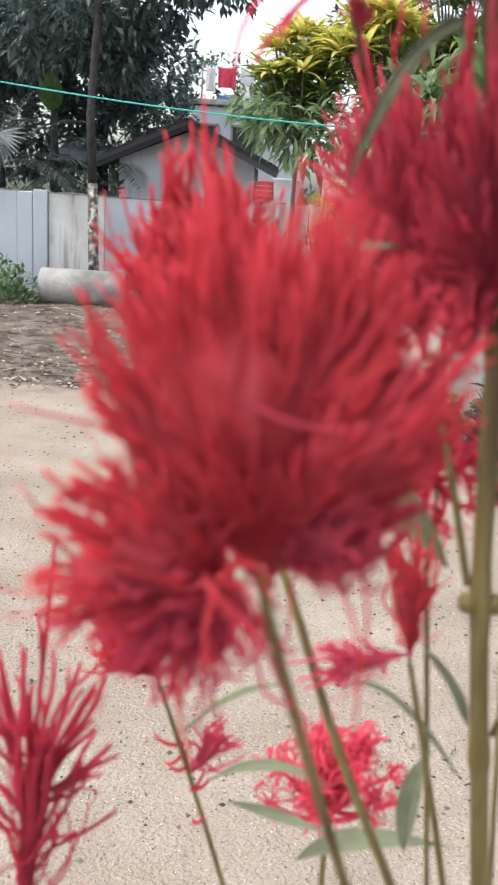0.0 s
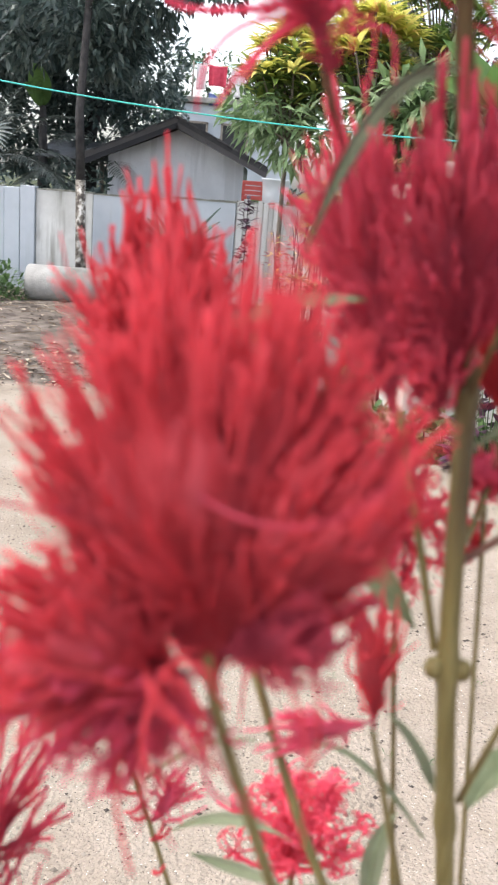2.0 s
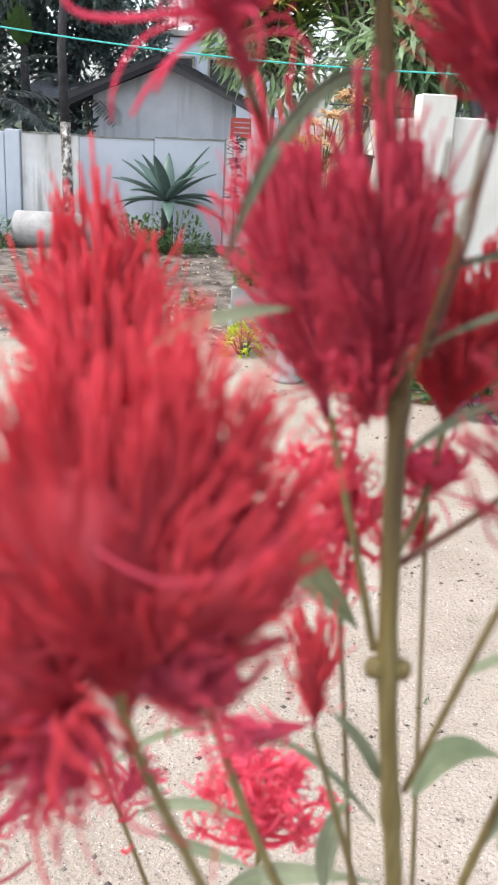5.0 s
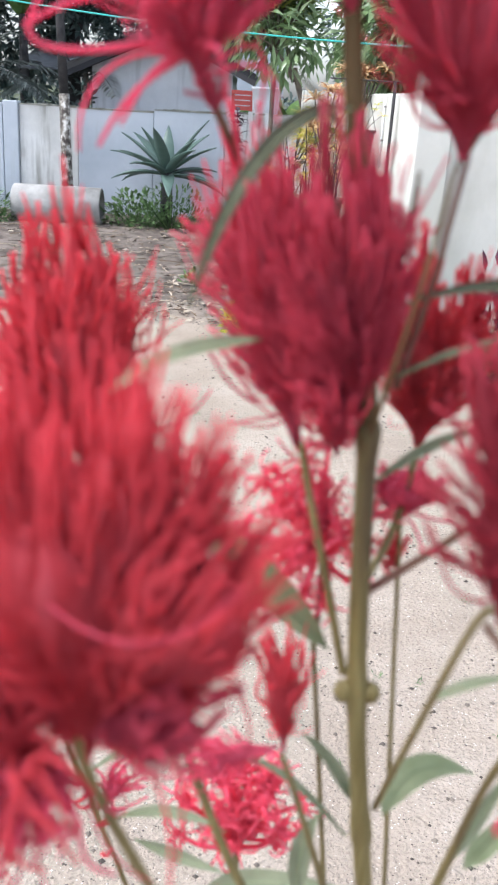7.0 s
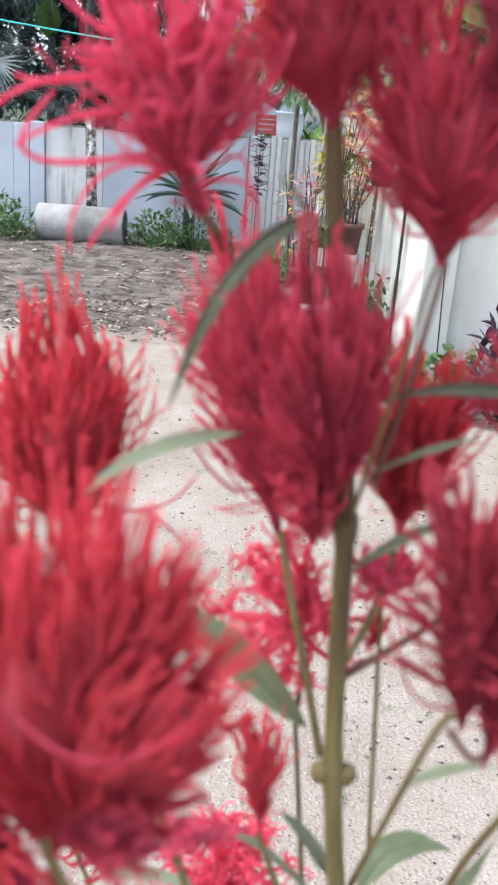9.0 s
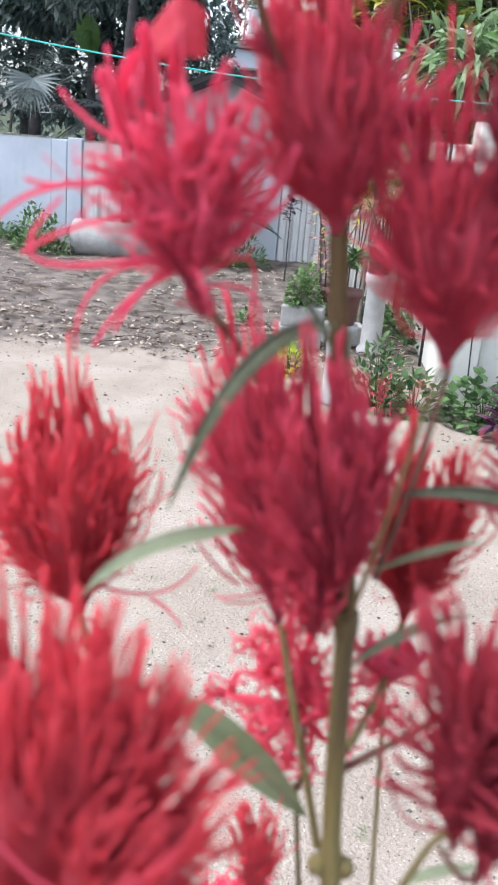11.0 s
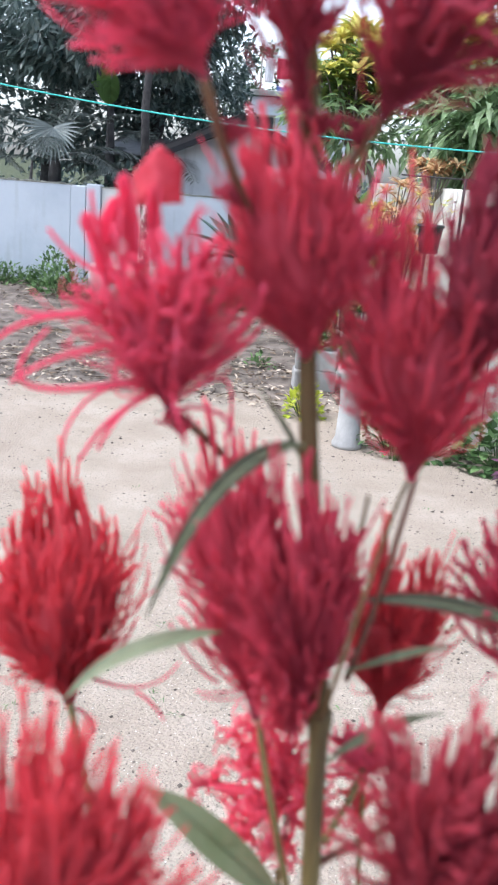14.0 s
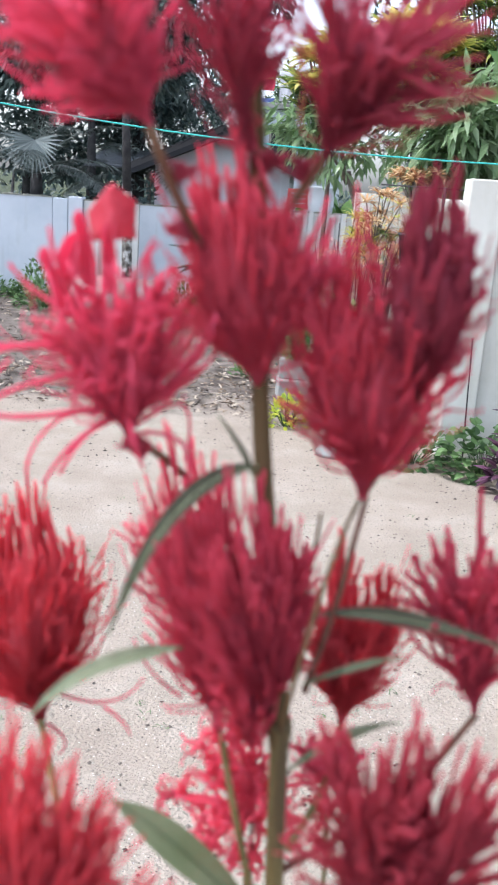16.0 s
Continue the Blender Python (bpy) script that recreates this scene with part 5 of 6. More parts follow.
def leaf(parent, base, mid, tip, width, up=(0, -0.5, 1), label="", fold=0.3, mat=None):
    """A lance-shaped leaf along a bent midrib, with a folded blade and a short stalk."""
    a, m, c = Vector(base), Vector(mid), Vector(tip)
    ctrl = m * 2 - (a + c) / 2
    pts = bezier(a, ctrl, c, 12)
    b = Builder()
    up = Vector(up)
    for i, p in enumerate(pts):
        d = (pts[min(i + 1, 12)] - pts[max(i - 1, 0)]).normalized()
        side = d.cross(up).normalized()
        nn = side.cross(d)
        s = i / 12
        h = width * 0.5 * max(0.05, math.sin(math.pi * min(1, s * 1.02) ** 0.8) ** 0.9 if 0 < s < 1 else 0.05)
        w = 0.06 * width * math.sin(9 * s)
        b.v += [p + side * h + nn * (h * fold + w), p + side * h * 0.5 + nn * h * fold * 0.3, p, p - side * h * 0.5 + nn * h * fold * 0.3, p - side * h + nn * (h * fold - w)]
    for i in range(12):
        for k in range(4):
            q = 5 * i + k
            b.f.append((q, q + 1, q + 6, q + 5))
    ob = part("leaf", b, mat or M_CELEAF, parent, label, smooth=True)
    rib = Builder()
    rib.tube([p - Vector((0, 0, 0.0003)) for p in pts], [0.0007 * (1 - 0.7 * i / 12) + 0.0001 for i in range(13)], 6)
    part("midrib", rib, M_CELEAF_PALE, ob, "pale green midrib")
    return ob


# the tall plant with the thick stem
plant_a = thing("celosia_plant", "tall red celosia with a thick green stem and many plumes", "flower", "celosia plants")
stem(plant_a, [(0.215, 0.43, -0.03), (0.205, 0.42, 0.7), (0.1840, 0.3880, 1.4840), (0.1660, 0.3830, 1.6180), (0.1590, 0.3930, 1.7450)],
     0.0056, 0.0045, nodes=(1.535, (0.1660, 0.3830, 1.6180)[2], (0.1590, 0.3930, 1.7450)[2] - 0.004))
stem(plant_a, [(0.1590, 0.3930, 1.7440), (0.1450, 0.3970, 1.8440), (0.1380, 0.4050, 1.9010), (0.1290, 0.4120, 2.0040), (0.1240, 0.4150, 2.0450)],
     0.0046, 0.0031, M_STEM_BROWN)
flower_head(plant_a, (0.1525, 0.3890, 1.7500), (0.1355, 0.3720, 1.8540), 0.054, 280, 101, M_FIL_DEEP, wild=0.004, open_top=1.0, cup=0.66)
flower_head(plant_a, (0.1555, 0.3960, 1.7520), (0.1575, 0.4030, 1.8320), 0.032, 120, 110, M_FIL_DEEP, loose=6)
flower_head(plant_a, (0.1440, 0.3980, 1.7360), (0.1300, 0.4040, 1.8080), 0.042, 140, 118, M_FIL_ROSE, loose=6, tall=0.0, core=0.44, sides=0.5)
flower_head(plant_a, (0.1470, 0.3920, 1.7300), (0.1420, 0.3900, 1.7720), 0.036, 60, 119, M_FIL_ROSE, loose=8, core=0.34, sides=1.0, wild=0.005)
flower_head(plant_a, (0.1310, 0.4020, 1.7290), (0.1010, 0.4450, 1.8430), 0.060, 250, 108, M_FIL_ROSE, wild=0.004, open_top=0.9, tall=0.03, spire=0.35, core=0.46, sides=0.5, cup=0.66)
stem(plant_a, [(0.1590, 0.3840, 1.6260), (0.1480, 0.3870, 1.6700), (0.1385, 0.3920, 1.7050), (0.1320, 0.3980, 1.7320)], 0.0020, 0.0015)
flower_head(plant_a, (0.1380, 0.4030, 1.8990), (0.1200, 0.4000, 1.9880), 0.058, 280, 102, M_FIL_ROSE, wild=0.004, open_top=0.8, cup=0.55, free=0.4)
flower_head(plant_a, (0.1420, 0.4180, 1.9160), (0.1620, 0.4300, 1.9660), 0.034, 70, 111, M_FIL_PINK, loose=8, wild=0.006, core=0.42, sides=0.6)
flower_head(plant_a, (0.0830, 0.3980, 1.8750), (0.0750, 0.3960, 1.9440), 0.074, 150, 103, M_FIL_PINK, loose=24, droop=4, wild=0.010, open_top=1.0, core=0.45, sides=0.7, free=0.7)
stem(plant_a, [(0.1540, 0.4000, 1.7900), (0.1250, 0.4750, 1.7950), (0.1020, 0.4620, 1.8350), (0.0840, 0.3980, 1.8750)], 0.0020, 0.0018, M_STEM_RED)
flower_head(plant_a, (0.0890, 0.3980, 1.8630), (0.0845, 0.3970, 1.8780), 0.016, 14, 117, M_FIL_DEEP, loose=2, core=0.3)
flower_head(plant_a, (0.1870, 0.4100, 1.8530), (0.1800, 0.4120, 1.9540), 0.086, 210, 104, M_FIL_ROSE, loose=18, wild=0.007, sides=0.5, cup=0.55, core=0.5, open_top=1.0)
flower_head(plant_a, (0.2060, 0.4000, 1.9040), (0.2000, 0.3740, 1.9800), 0.044, 200, 114, M_FIL_BACKLIT, loose=12, wild=0.005, open_top=0.5, sides=0.3, cup=0.5)
stem(plant_a, [(0.1890, 0.4220, 1.8500), (0.2000, 0.4160, 1.8750), (0.2060, 0.4000, 1.9060)], 0.0016, 0.0014, M_STEM_RED)
stem(plant_a, [(0.1590, 0.3920, 1.7360), (0.1630, 0.3640, 1.7820), (0.1710, 0.3620, 1.8260), (0.1810, 0.3950, 1.8450), (0.1900, 0.4260, 1.8520)], 0.0011, 0.0009, M_STEM_BROWN)
flower_head(plant_a, (0.1910, 0.4400, 1.7180), (0.1930, 0.4400, 1.8060), 0.054, 240, 105, M_FIL, loose=12, wild=0.004, sides=0.45)
stem(plant_a, [(0.1680, 0.4000, 1.6690), (0.1830, 0.4300, 1.6800), (0.1910, 0.4400, 1.7160)], 0.0020, 0.0016)
flower_head(plant_a, (0.0970, 0.3460, 2.0000), (0.0640, 0.3320, 2.0470), 0.066, 200, 106, M_FIL_PINK, loose=12, wild=0.006, open_top=1.1, core=0.42)
flower_head(plant_a, (0.1300, 0.4050, 1.9880), (0.1120, 0.3750, 2.0560), 0.046, 44, 112, M_FIL_BACKLIT, loose=6, wild=0.006, core=0.15, free=0.9, sides=0.5)
# small tufts on the upper stalks
for k, (a_, e_) in enumerate((((0.1080, 0.3900, 1.9590), (0.1000, 0.3820, 1.9680)), ((0.1020, 0.3750, 1.9800), (0.1080, 0.3650, 1.9900)), ((0.1320, 0.4080, 1.9860), (0.1400, 0.4000, 1.9960)), ((0.1300, 0.4100, 1.9950), (0.1190, 0.4040, 2.0030)), ((0.1500, 0.4050, 1.9830), (0.1470, 0.3950, 1.9960)), ((0.1400, 0.4080, 1.9640), (0.1480, 0.4020, 1.9700)))):
    flower_head(plant_a, a_, e_, 0.017, 14, 130 + k, M_FIL_BACKLIT, loose=2, wild=0.003, core=0.25, r=0.0007)
stem(plant_a, [(0.1310, 0.4020, 1.9250), (0.1110, 0.3950, 1.9560), (0.1020, 0.3750, 1.9780), (0.0970, 0.3460, 1.9990)], 0.0022, 0.0018, M_STEM_RED)
flower_head(plant_a, (0.1570, 0.4000, 1.9930), (0.1760, 0.3720, 2.0560), 0.084, 110, 107, M_FIL_BACKLIT, loose=12, wild=0.006, open_top=1.1, core=0.30, cup=0.7, free=0.9)
stem(plant_a, [(0.1340, 0.4080, 1.9540), (0.1440, 0.4080, 1.9730), (0.1570, 0.4000, 1.9940)], 0.0022, 0.0018, M_STEM_RED)
flower_head(plant_a, (0.1270, 0.4140, 2.0080), (0.1210, 0.4100, 2.0640), 0.036, 60, 109, M_FIL_BACKLIT, loose=6, core=0.28, free=0.8)
flower_head(plant_a, (0.1970, 0.3020, 1.7080), (0.1920, 0.2960, 1.7980), 0.064, 125, 205, M_FIL_WINE, loose=14, wild=0.005, r=0.0009, open_top=1.0, core=0.26, free=1.2, cup=0.45, spire=0.3)
flower_head(plant_a, (0.2080, 0.3040, 1.6920), (0.2190, 0.3000, 1.7940), 0.060, 120, 206, M_FIL_WINE, loose=8, wild=0.005, r=0.0009, open_top=1.0, core=0.26, free=1.2, cup=0.5)
stem(plant_a, [(0.1830, 0.3900, 1.5440), (0.1870, 0.3520, 1.6200), (0.1915, 0.3110, 1.7000), (0.1970, 0.3020, 1.7130)], 0.0018, 0.0013, M_STEM)
stem(plant_a, [(0.1940, 0.3060, 1.7040), (0.2030, 0.3040, 1.6940), (0.2080, 0.3040, 1.6960)], 0.0014, 0.0012, M_STEM_RED)
flower_head(plant_a, (0.2480, 0.4000, 1.7540), (0.2370, 0.4000, 1.8390), 0.070, 80, 116, M_FIL_DEEP, loose=14, wild=0.007, r=0.0011, open_top=1.0, core=0.24, free=1.0)
stem(plant_a, [(0.1660, 0.3870, 1.6680), (0.2170, 0.3950, 1.7070), (0.2490, 0.4000, 1.7540)], 0.0020, 0.0015, M_STEM_RED)
leaf(plant_a, (0.1400, 0.3920, 1.8675), (0.1090, 0.3720, 1.8510), (0.0840, 0.3620, 1.7970), 0.0092, label="narrow olive leaf with shade painted into its colour", mat=M_CELEAF_SHADED)
leaf(plant_a, (0.1120, 0.3930, 1.7780), (0.0750, 0.3750, 1.7725), (0.0530, 0.3540, 1.7600), 0.0090, label="narrow grey-green leaf")
leaf(plant_a, (0.1700, 0.4060, 1.7930), (0.2080, 0.3850, 1.8060), (0.2560, 0.3600, 1.8070), 0.0088, label="narrow olive leaf with shade painted into its colour", mat=M_CELEAF_SHADED)
leaf(plant_a, (0.1650, 0.4000, 1.7140), (0.1910, 0.4050, 1.7320), (0.2170, 0.4100, 1.7400), 0.0060, label="narrow grey-green leaf")
leaf(plant_a, (0.1680, 0.3920, 1.7660), (0.1930, 0.3900, 1.7790), (0.2100, 0.3890, 1.7855), 0.0042, label="narrow grey-green leaf")
leaf(plant_a, (0.1530, 0.4020, 1.6270), (0.1110, 0.3870, 1.6780), (0.0850, 0.3760, 1.7060), 0.0175, up=(0, -0.8, 0.8), label="broad pale green leaf", mat=M_CELEAF_PALE)
leaf(plant_a, (0.1880, 0.3920, 1.5380), (0.2060, 0.4050, 1.5560), (0.2400, 0.4200, 1.5420), 0.0150, up=(0, -0.8, 0.8), label="broad pale green leaf", mat=M_CELEAF_PALE)
leaf(plant_a, (0.2260, 0.4000, 1.4990), (0.2430, 0.4100, 1.5220), (0.2580, 0.4100, 1.5640), 0.0080, label="narrow grey-green leaf")
leaf(plant_a, (0.1960, 0.3700, 1.6230), (0.2140, 0.3700, 1.6340), (0.2360, 0.3700, 1.6390), 0.0055, label="narrow dark leaf")
leaf(plant_a, (0.1710, 0.3920, 1.5470), (0.1580, 0.3880, 1.5720), (0.1430, 0.3850, 1.5910), 0.0085, label="narrow grey-green leaf")
leaf(plant_a, (0.1530, 0.4200, 1.4470), (0.1530, 0.4200, 1.4850), (0.1620, 0.4200, 1.5120), 0.0120, label="narrow grey-green leaf")
leaf(plant_a, (0.1740, 0.4100, 1.5060), (0.1320, 0.4000, 1.5560), (0.1070, 0.4000, 1.5560), 0.0045, label="narrow grey-green leaf")
stem(plant_a, [(0.2120, 0.3750, 1.4950), (0.2170, 0.3600, 1.5560), (0.2230, 0.3500, 1.6020), (0.2360, 0.3400, 1.6460)], 0.0024, 0.0017)
leaf(plant_a, (0.2220, 0.3600, 1.5390), (0.2310, 0.3550, 1.5640), (0.2400, 0.3500, 1.5820), 0.0110, up=(0, -0.8, 0.8), label="broad yellow-green leaf", mat=M_CELEAF_PALE)
leaf(plant_a, (0.2280, 0.3500, 1.5680), (0.2300, 0.3450, 1.5810), (0.2330, 0.3400, 1.5950), 0.0050, label="small reddish leaf", mat=M_BRACT)
stem(plant_a, [(0.1690, 0.3950, 1.7600), (0.1800, 0.4000, 1.8050), (0.1840, 0.4050, 1.8260), (0.1890, 0.4100, 1.8530)], 0.0015, 0.0012, M_STEM_RED)
stem(plant_a, [(0.1650, 0.3960, 1.8080), (0.1680, 0.4000, 1.8320), (0.1690, 0.4000, 1.8460)], 0.0012, 0.0007, M_STEM_BROWN)
leaf(plant_a, (0.1400, 0.4050, 1.8560), (0.1300, 0.4150, 1.8690), (0.1180, 0.4250, 1.8810), 0.0030, label="withered narrow leaf", mat=M_CELEAF_SHADED)
for a_, c_, e_ in (((0.0420, 0.4380, 1.7190), (0.0780, 0.4200, 1.7200), (0.0920, 0.4100, 1.7500)), ((0.0700, 0.4220, 1.7240), (0.0820, 0.4150, 1.7230), (0.0860, 0.4120, 1.7160)), ((0.0360, 0.4380, 1.7000), (0.0520, 0.4400, 1.6900), (0.0420, 0.4400, 1.6800)),
                   ((0.1120, 0.4000, 1.7480), (0.0960, 0.4000, 1.7560), (0.0880, 0.4000, 1.7760)), ((0.1100, 0.4050, 1.7900), (0.0900, 0.4000, 1.8000), (0.0860, 0.4000, 1.8240)), ((0.1060, 0.4050, 1.7960), (0.0930, 0.3980, 1.7980), (0.0840, 0.3950, 1.8080))):
    tentacle(plant_a, a_, c_, e_, 0.0009, M_FIL_DEEP)
# folded bracts and long curling filaments of the pink plume
for org, tilt, ln, wd, sd in (((0.0750, 0.3960, 1.9570), -6, 0.0195, 0.0165, 1), ((0.0580, 0.3970, 1.9240), -14, 0.030, 0.0075, 2), ((0.0550, 0.3970, 1.9380), 22, 0.021, 0.0085, 3), ((0.0670, 0.3950, 1.9380), -2, 0.030, 0.007, 4), ((0.0740, 0.3940, 1.9350), 8, 0.030, 0.006, 5)):
    bb = Builder()
    for j in range(13):
        for i in range(9):
            u, v = i / 8 - 0.5, j / 12
            w = wd * (0.55 + 0.5 * math.sin(math.pi * min(1, 0.15 + v * 0.7)))
            if sd == 1:
                # one broad bract creased down its middle, peaked above the crease
                rise = 0.50 + 0.83 * (u + 0.5) if u < 0.1 else 1.0 - 0.9 * (u - 0.1)
                p = Vector((u * wd * 1.12 * (1 + 0.10 * v), (abs(u - 0.05) - 0.5) * wd * 0.75, v * rise * ln * 1.15))
                p += Vector((0.0004, 0.0014, 0.0004)) * noise.noise(p * 90)
                bb.v.append(Vector(org) + Matrix.Rotation(radians(tilt), 3, "Y") @ p)
                continue
            # a narrow strip, pinched along its length, that leans over and ends in a slanting torn edge
            p = Vector((u * w - 0.10 * ln * v * v, -abs(u + 0.12) * w * 1.5 - 0.004 * v * v, v * ln * (1 - 0.30 * max(0, u + 0.1) - 0.45 * max(0, -u - 0.25))))
            p += Vector((0.0008, 0.0022, 0.0008)) * noise.noise(p * 120 + Vector((sd * 9.0, 0, 0)))
            bb.v.append(Vector(org) + Matrix.Rotation(radians(tilt), 3, "Y") @ p)
    for j in range(12):
        for i in range(8):
            q = j * 9 + i
            bb.f.append((q, q + 1, q + 10, q + 9))
    part("bract", bb, M_BRACT if sd == 1 else M_FIL_PINK, plant_a, "folded red bract" if sd == 1 else "narrow pinkish red bract", thick=0.0006)
for a_, c_, e_ in (((0.0740, 0.3980, 1.9090), (0.0210, 0.3900, 1.9200), (0.0040, 0.3850, 1.8880)), ((0.0800, 0.3980, 1.8890), (-0.0030, 0.3800, 1.8670), (0.0340, 0.3900, 1.9060)), ((0.0800, 0.3980, 1.8830), (0.0570, 0.4000, 1.8730), (0.0450, 0.4000, 1.8480)), ((0.0800, 0.3980, 1.8840), (0.0660, 0.3900, 1.8810), (0.0550, 0.3900, 1.8570)),
                   ((0.0840, 0.3980, 1.8900), (0.1070, 0.4000, 1.8910), (0.1240, 0.4000, 1.9220)), ((0.0710, 0.3980, 1.9240), (0.0440, 0.4000, 1.9260), (0.0300, 0.4000, 1.9440)), ((0.0710, 0.3980, 1.9320), (0.0490, 0.4000, 1.9370), (0.0470, 0.4000, 1.9600)), ((0.0770, 0.3980, 1.9030), (0.0430, 0.3800, 1.9020), (0.0250, 0.3700, 1.8870)),
                   ((0.0820, 0.3980, 1.8940), (0.1010, 0.4000, 1.9040), (0.1080, 0.4000, 1.9310)), ((0.0720, 0.3980, 1.9200), (0.0290, 0.4000, 1.9050), (0.0170, 0.4000, 1.9110))):
    tentacle(plant_a, a_, c_, e_, 0.0015)
# side buds at the node
for q in (-1, 1):
    bb = Builder()
    c0 = Vector((0.1660, 0.3830, 1.6180))
    bb.lathe((c0.x + q * 0.0062, c0.y - 0.001, c0.z), [(0, -0.0055), (0.0035, -0.004), (0.0050, 0.0), (0.0035, 0.004), (0, 0.0055)], 12)
    part("bud", bb, M_STEM, plant_a)

# plume closest to the path
plant_b = thing("celosia_plant", "red celosia with one large feathery plume on a slanting stem", "flower", "celosia plants")
stem(plant_b, [(0.17, 0.40, -0.03), (0.15, 0.36, 0.9), (0.1060, 0.3100, 1.5180), (0.0660, 0.2690, 1.6560), (0.0620, 0.2660, 1.6860)], 0.0036, 0.0018, M_STEM)
flower_head(plant_b, (0.0625, 0.2660, 1.6740), (0.0570, 0.2800, 1.7790), 0.090, 440, 201, M_FIL, loose=26, droop=12, r=0.00062, sides=0.08, wild=0.005, cup=0.6, open_top=1.05, tall=0.12, core=0.58, free=0.6, depth=0.7, fill=0.9)
flower_head(plant_b, (0.0660, 0.2640, 1.6860), (0.1080, 0.2660, 1.7560), 0.058, 240, 215, M_FIL, loose=10, r=0.00062, sides=0.1, cup=0.6, open_top=1.0, core=0.64, free=0.5, depth=0.7, tall=0.1)
flower_head(plant_b, (0.0560, 0.2680, 1.6780), (0.0080, 0.2790, 1.7640), 0.056, 240, 216, M_FIL, loose=14, r=0.00062, sides=0.1, wild=0.005, open_top=1.0, core=0.50, depth=0.7)
flower_head(plant_b, (0.0610, 0.2680, 1.6760), (0.0860, 0.2860, 1.7680), 0.062, 240, 217, M_FIL, loose=8, r=0.00062, sides=0.08, wild=0.005, open_top=1.0, tall=0.15, core=0.56, depth=0.7, fill=0.86)
flower_head(plant_b, (0.0540, 0.2660, 1.6710), (-0.0060, 0.2560, 1.6960), 0.062, 190, 202, M_FIL, loose=34, droop=16, r=0.0008, sides=0.2, wild=0.006, open_top=1.1, core=0.55, depth=0.75)
flower_head(plant_b, (0.0650, 0.2640, 1.6820), (0.1060, 0.2580, 1.7060), 0.036, 80, 219, M_FIL_DEEP, loose=8, r=0.0008, wild=0.006, sides=0.5)
flower_head(plant_b, (0.0540, 0.2650, 1.6740), (0.0060, 0.2610, 1.6640), 0.052, 90, 220, M_FIL_PINK, loose=14, r=0.0008, wild=0.007, core=0.34, sides=0.8, free=0.8, open_top=1.0)
flower_head(plant_b, (0.0570, 0.2650, 1.6700), (0.0300, 0.2620, 1.6420), 0.036, 60, 221, M_FIL_PINK, loose=18, droop=10, r=0.0008, wild=0.007, core=0.26, sides=0.8, free=0.8)

for a_, c_, e_ in (((0.0560, 0.2520, 1.7360), (0.0860, 0.2260, 1.7280), (0.1080, 0.2460, 1.7480)), ((0.0600, 0.2650, 1.6750), (0.0460, 0.2500, 1.6760), (0.0440, 0.2500, 1.6270)), ((0.0580, 0.2650, 1.6770), (0.0360, 0.2600, 1.6580), (0.0220, 0.2600, 1.6660)),
                   ((0.0580, 0.2680, 1.6630), (0.0390, 0.2600, 1.6450), (0.0550, 0.2600, 1.6140)), ((0.0620, 0.2680, 1.6610), (0.0670, 0.2600, 1.6370), (0.0840, 0.2700, 1.6180)),
                   ((0.0220, 0.2620, 1.6790), (-0.0020, 0.2500, 1.6650), (-0.0230, 0.2500, 1.6750)), ((0.0240, 0.2620, 1.6870), (-0.0040, 0.2500, 1.6900), (-0.0140, 0.2500, 1.7090)), ((0.0210, 0.2620, 1.6670), (-0.0040, 0.2500, 1.6570), (-0.0090, 0.2500, 1.6670)), ((0.0290, 0.2680, 1.7230), (0.0040, 0.2600, 1.7240), (-0.0190, 0.2600, 1.7300))):
    tentacle(plant_b, a_, c_, e_, 0.0007, M_FIL_DEEP)

plant_c = thing("celosia_plant", "red celosia with an upright antler-like plume", "flower", "celosia plants")
stem(plant_c, [(-0.03, 0.50, -0.03), (-0.03, 0.46, 0.7), (-0.0590, 0.4100, 1.3860)], 0.0040, 0.0022)
flower_head(plant_c, (-0.0590, 0.4100, 1.3800), (-0.0450, 0.4050, 1.5600), 0.080, 32, 203, M_FIL_DEEP, loose=20, r=0.0012, wild=0.013, open_top=1.1, core=0.14, free=1.3, sides=0.7, spire=0.3)

plant_d = thing("celosia_plant", "red celosia with a brush-shaped plume", "flower", "celosia plants")
stem(plant_d, [(0.2, 0.44, -0.03), (0.18, 0.42, 0.8), (0.1380, 0.3700, 1.4670), (0.1060, 0.3720, 1.5400), (0.0760, 0.3850, 1.6180), (0.0520, 0.4100, 1.6650), (0.0320, 0.4400, 1.7020)], 0.0036, 0.0018, M_STEM)
flower_head(plant_d, (0.0320, 0.4400, 1.7000), (0.0170, 0.4580, 1.8110), 0.080, 320, 204, M_FIL, loose=16, open_top=0.45, wild=0.0045, cup=0.5, sides=0.3, spire=0.4)
flower_head(plant_d, (0.0310, 0.4400, 1.7040), (-0.0080, 0.4480, 1.7720), 0.050, 150, 214, M_FIL, loose=8, wild=0.005, core=0.5, sides=0.4, open_top=1.0)

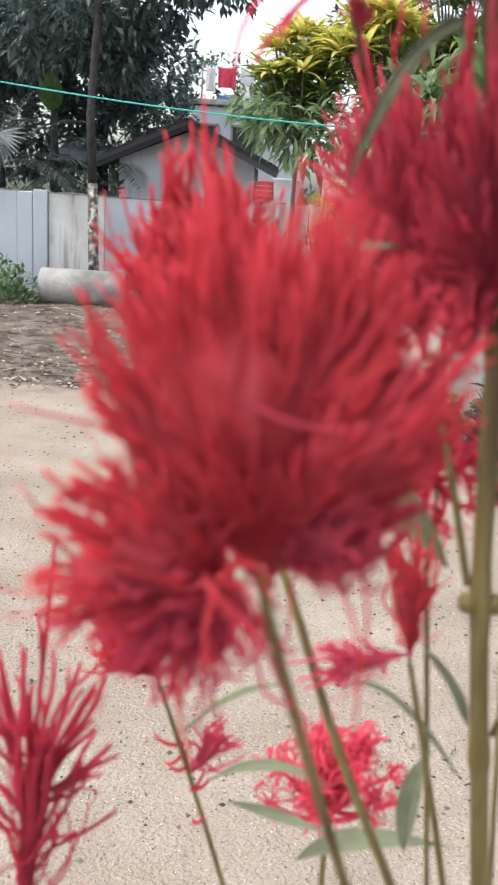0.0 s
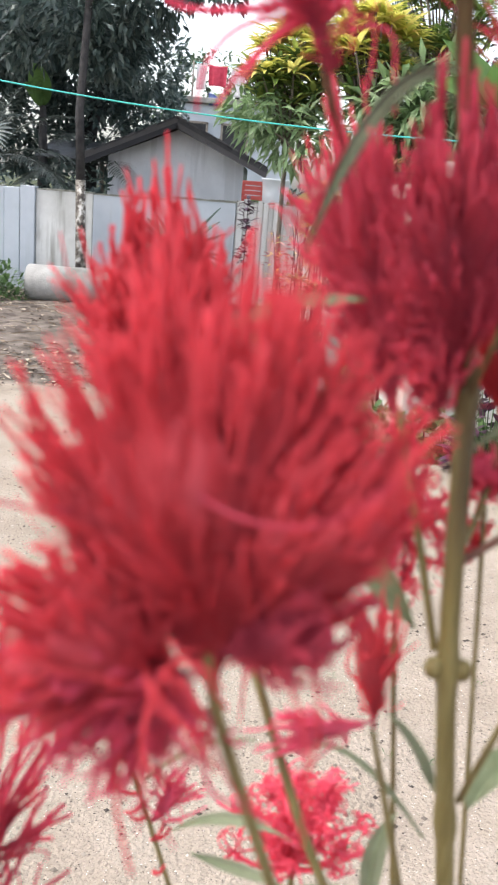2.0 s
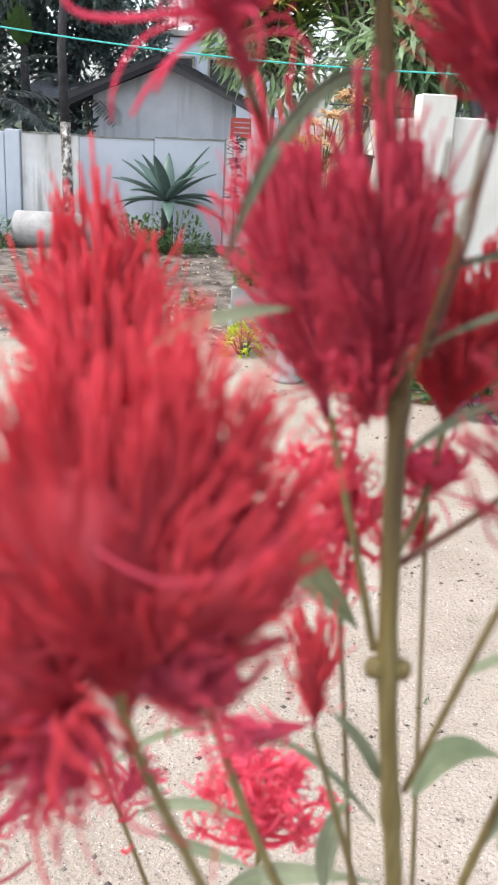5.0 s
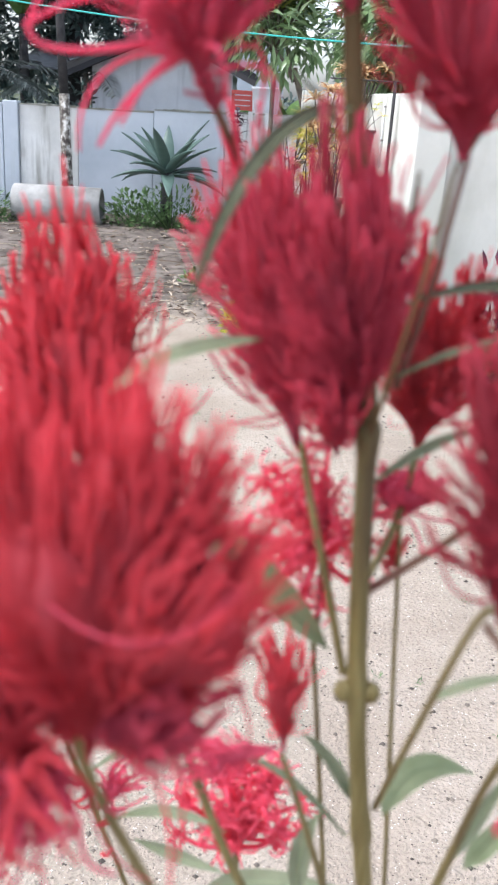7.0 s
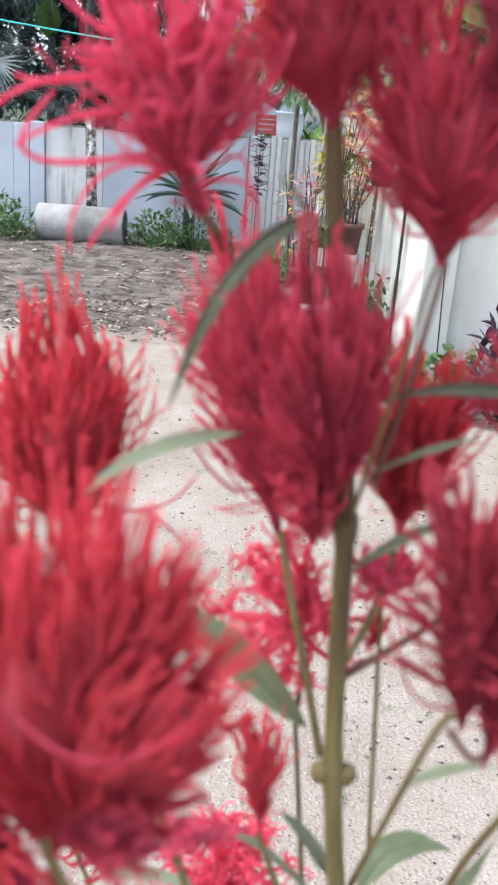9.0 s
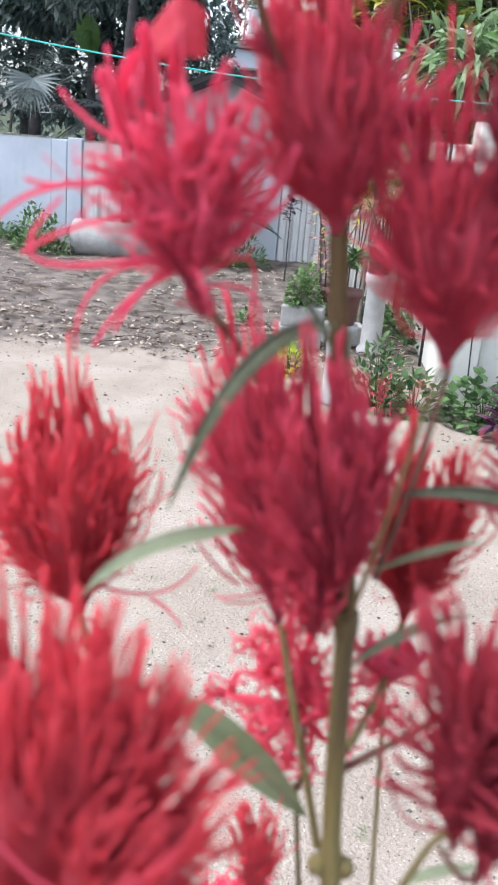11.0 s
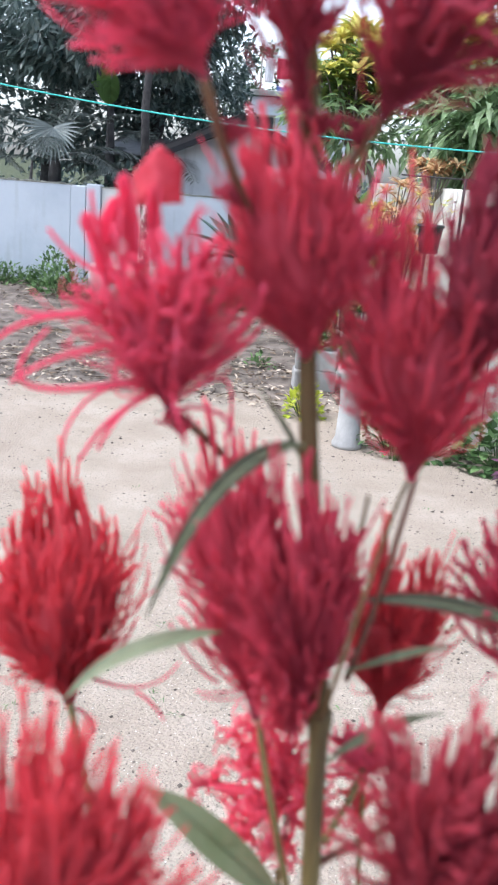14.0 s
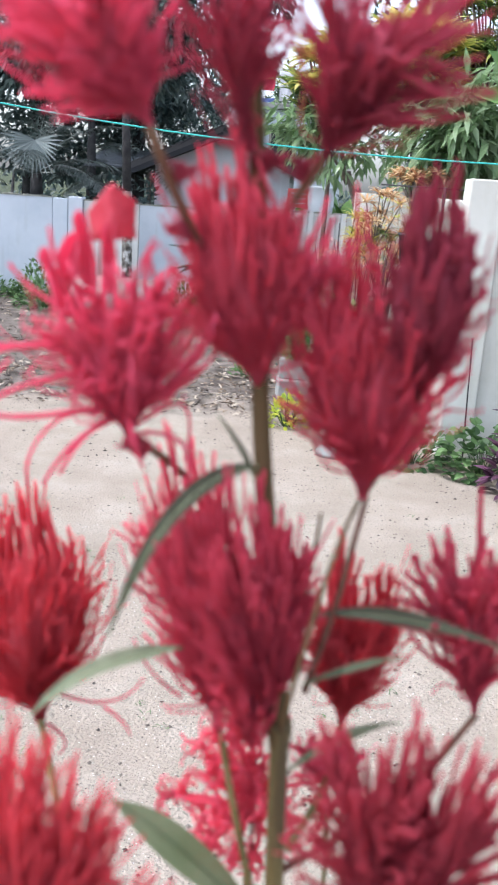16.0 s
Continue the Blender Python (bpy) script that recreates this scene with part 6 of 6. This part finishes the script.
plant_f = thing("celosia_plant", "thin-stemmed red celosia with curly plumes", "flower", "celosia plants")
stem(plant_f, [(0.18, 0.52, -0.03), (0.17, 0.48, 0.8), (0.1680, 0.4400, 1.4600), (0.1480, 0.4300, 1.6220)], 0.0028, 0.0014)
curly_head(plant_f, (0.1480, 0.4300, 1.6620), (0.1420, 0.4320, 1.6750), (0.045, 0.022, 0.058), 38, 206, M_FIL_BRIGHT)
tentacle(plant_f, (0.1500, 0.4300, 1.6190), (0.1510, 0.4300, 1.6490), (0.1480, 0.4300, 1.6640), 0.0016, M_STEM_RED)
stem(plant_f, [(0.1840, 0.4300, 1.4020), (0.1630, 0.4000, 1.4830), (0.1450, 0.3800, 1.5500), (0.1330, 0.3650, 1.5940)], 0.0022, 0.0013)
flower_head(plant_f, (0.1340, 0.3700, 1.5920), (0.1280, 0.3780, 1.6540), 0.030, 50, 207, M_FIL, loose=8, wild=0.003, r=0.0008, core=0.36, free=0.8)
flower_head(plant_f, (0.1320, 0.3650, 1.5990), (0.0860, 0.3600, 1.5890), 0.026, 40, 208, M_FIL_PINK, loose=8, wild=0.006, r=0.0007, core=0.22, free=0.9)

plant_g = thing("celosia_plant", "low bright red celosia with a round curly plume", "flower", "celosia plants")
stem(plant_g, [(0.13, 0.58, -0.03), (0.125, 0.55, 0.7), (0.1200, 0.5100, 1.3970)], 0.0034, 0.0020)
curly_head(plant_g, (0.1210, 0.5100, 1.3870), (0.1180, 0.5100, 1.4230), (0.052, 0.032, 0.040), 40, 209, M_FIL_BRIGHT, 0.0012)

plant_h = thing("celosia_plant", "slim red celosia with a half-bare plume", "flower", "celosia plants")
stem(plant_h, [(0.07, 0.56, -0.03), (0.06, 0.53, 0.8), (0.0530, 0.5000, 1.3430), (0.0290, 0.4950, 1.4240), (0.0030, 0.4900, 1.5070)], 0.0030, 0.0014, M_STEM)
flower_head(plant_h, (0.0030, 0.4900, 1.5050), (-0.0220, 0.4880, 1.5480), 0.055, 130, 210, M_FIL, loose=10, wild=0.005)
flower_head(plant_h, (0.0270, 0.4950, 1.4320), (0.0490, 0.4900, 1.4710), 0.040, 22, 211, M_FIL_PINK, loose=8, wild=0.006, core=0.2, free=0.9)

for a_, e_ in ((Vector((0.0215, 0.4950, 1.4546)), Vector((0.0025, 0.4950, 1.4597))), (Vector((0.0229, 0.4950, 1.4485)), Vector((0.0103, 0.4950, 1.4393))), (Vector((0.0283, 0.4950, 1.4206)), Vector((0.0358, 0.4950, 1.4342))), (Vector((0.0290, 0.4950, 1.4223)), Vector((0.0399, 0.4950, 1.4301))), (Vector((0.0307, 0.4950, 1.3968)), Vector((0.0375, 0.4950, 1.4019))), (Vector((0.0256, 0.4950, 1.4393)), Vector((0.0140, 0.4950, 1.4369)))):
    tentacle(plant_h, a_, a_.lerp(e_, 0.5) + Vector((0, -0.004, -0.005)), e_, 0.0016, M_FIL)
leaf(plant_h, (0.0980, 0.4700, 1.3930), (0.1320, 0.4500, 1.4270), (0.1880, 0.4400, 1.4350), 0.014, label="pale grey-green leaf")
leaf(plant_h, (0.0240, 0.4800, 1.4750), (0.0560, 0.4600, 1.5140), (0.0870, 0.4500, 1.5280), 0.0055, label="narrow grey-green leaf")
leaf(plant_h, (0.0420, 0.4800, 1.4410), (0.0760, 0.4600, 1.4670), (0.1120, 0.4500, 1.4640), 0.008, label="narrow grey-green leaf")
leaf(plant_h, (0.0540, 0.4800, 1.4250), (0.0850, 0.4600, 1.4320), (0.1150, 0.4500, 1.4310), 0.008, label="narrow grey-green leaf")

# thin side plant beside the thick stem
plant_i = thing("celosia_plant", "thin celosia with a slender stem and small pink plume", "flower", "celosia plants")
stem(plant_i, [(0.23, 0.50, -0.03), (0.22, 0.47, 0.9), (0.2000, 0.4200, 1.4760), (0.1950, 0.4250, 1.5480), (0.1870, 0.4400, 1.6810)], 0.0022, 0.0012, M_STEM)
flower_head(plant_i, (0.1870, 0.4400, 1.6800), (0.1880, 0.4400, 1.7090), 0.040, 70, 212, M_FIL_PINK, loose=14, droop=6, wild=0.006, r=0.0006)
curly_head(plant_i, (0.1900, 0.4500, 1.6470), (0.1890, 0.4500, 1.6540), (0.015, 0.012, 0.026), 12, 213, M_FIL, 0.0008)
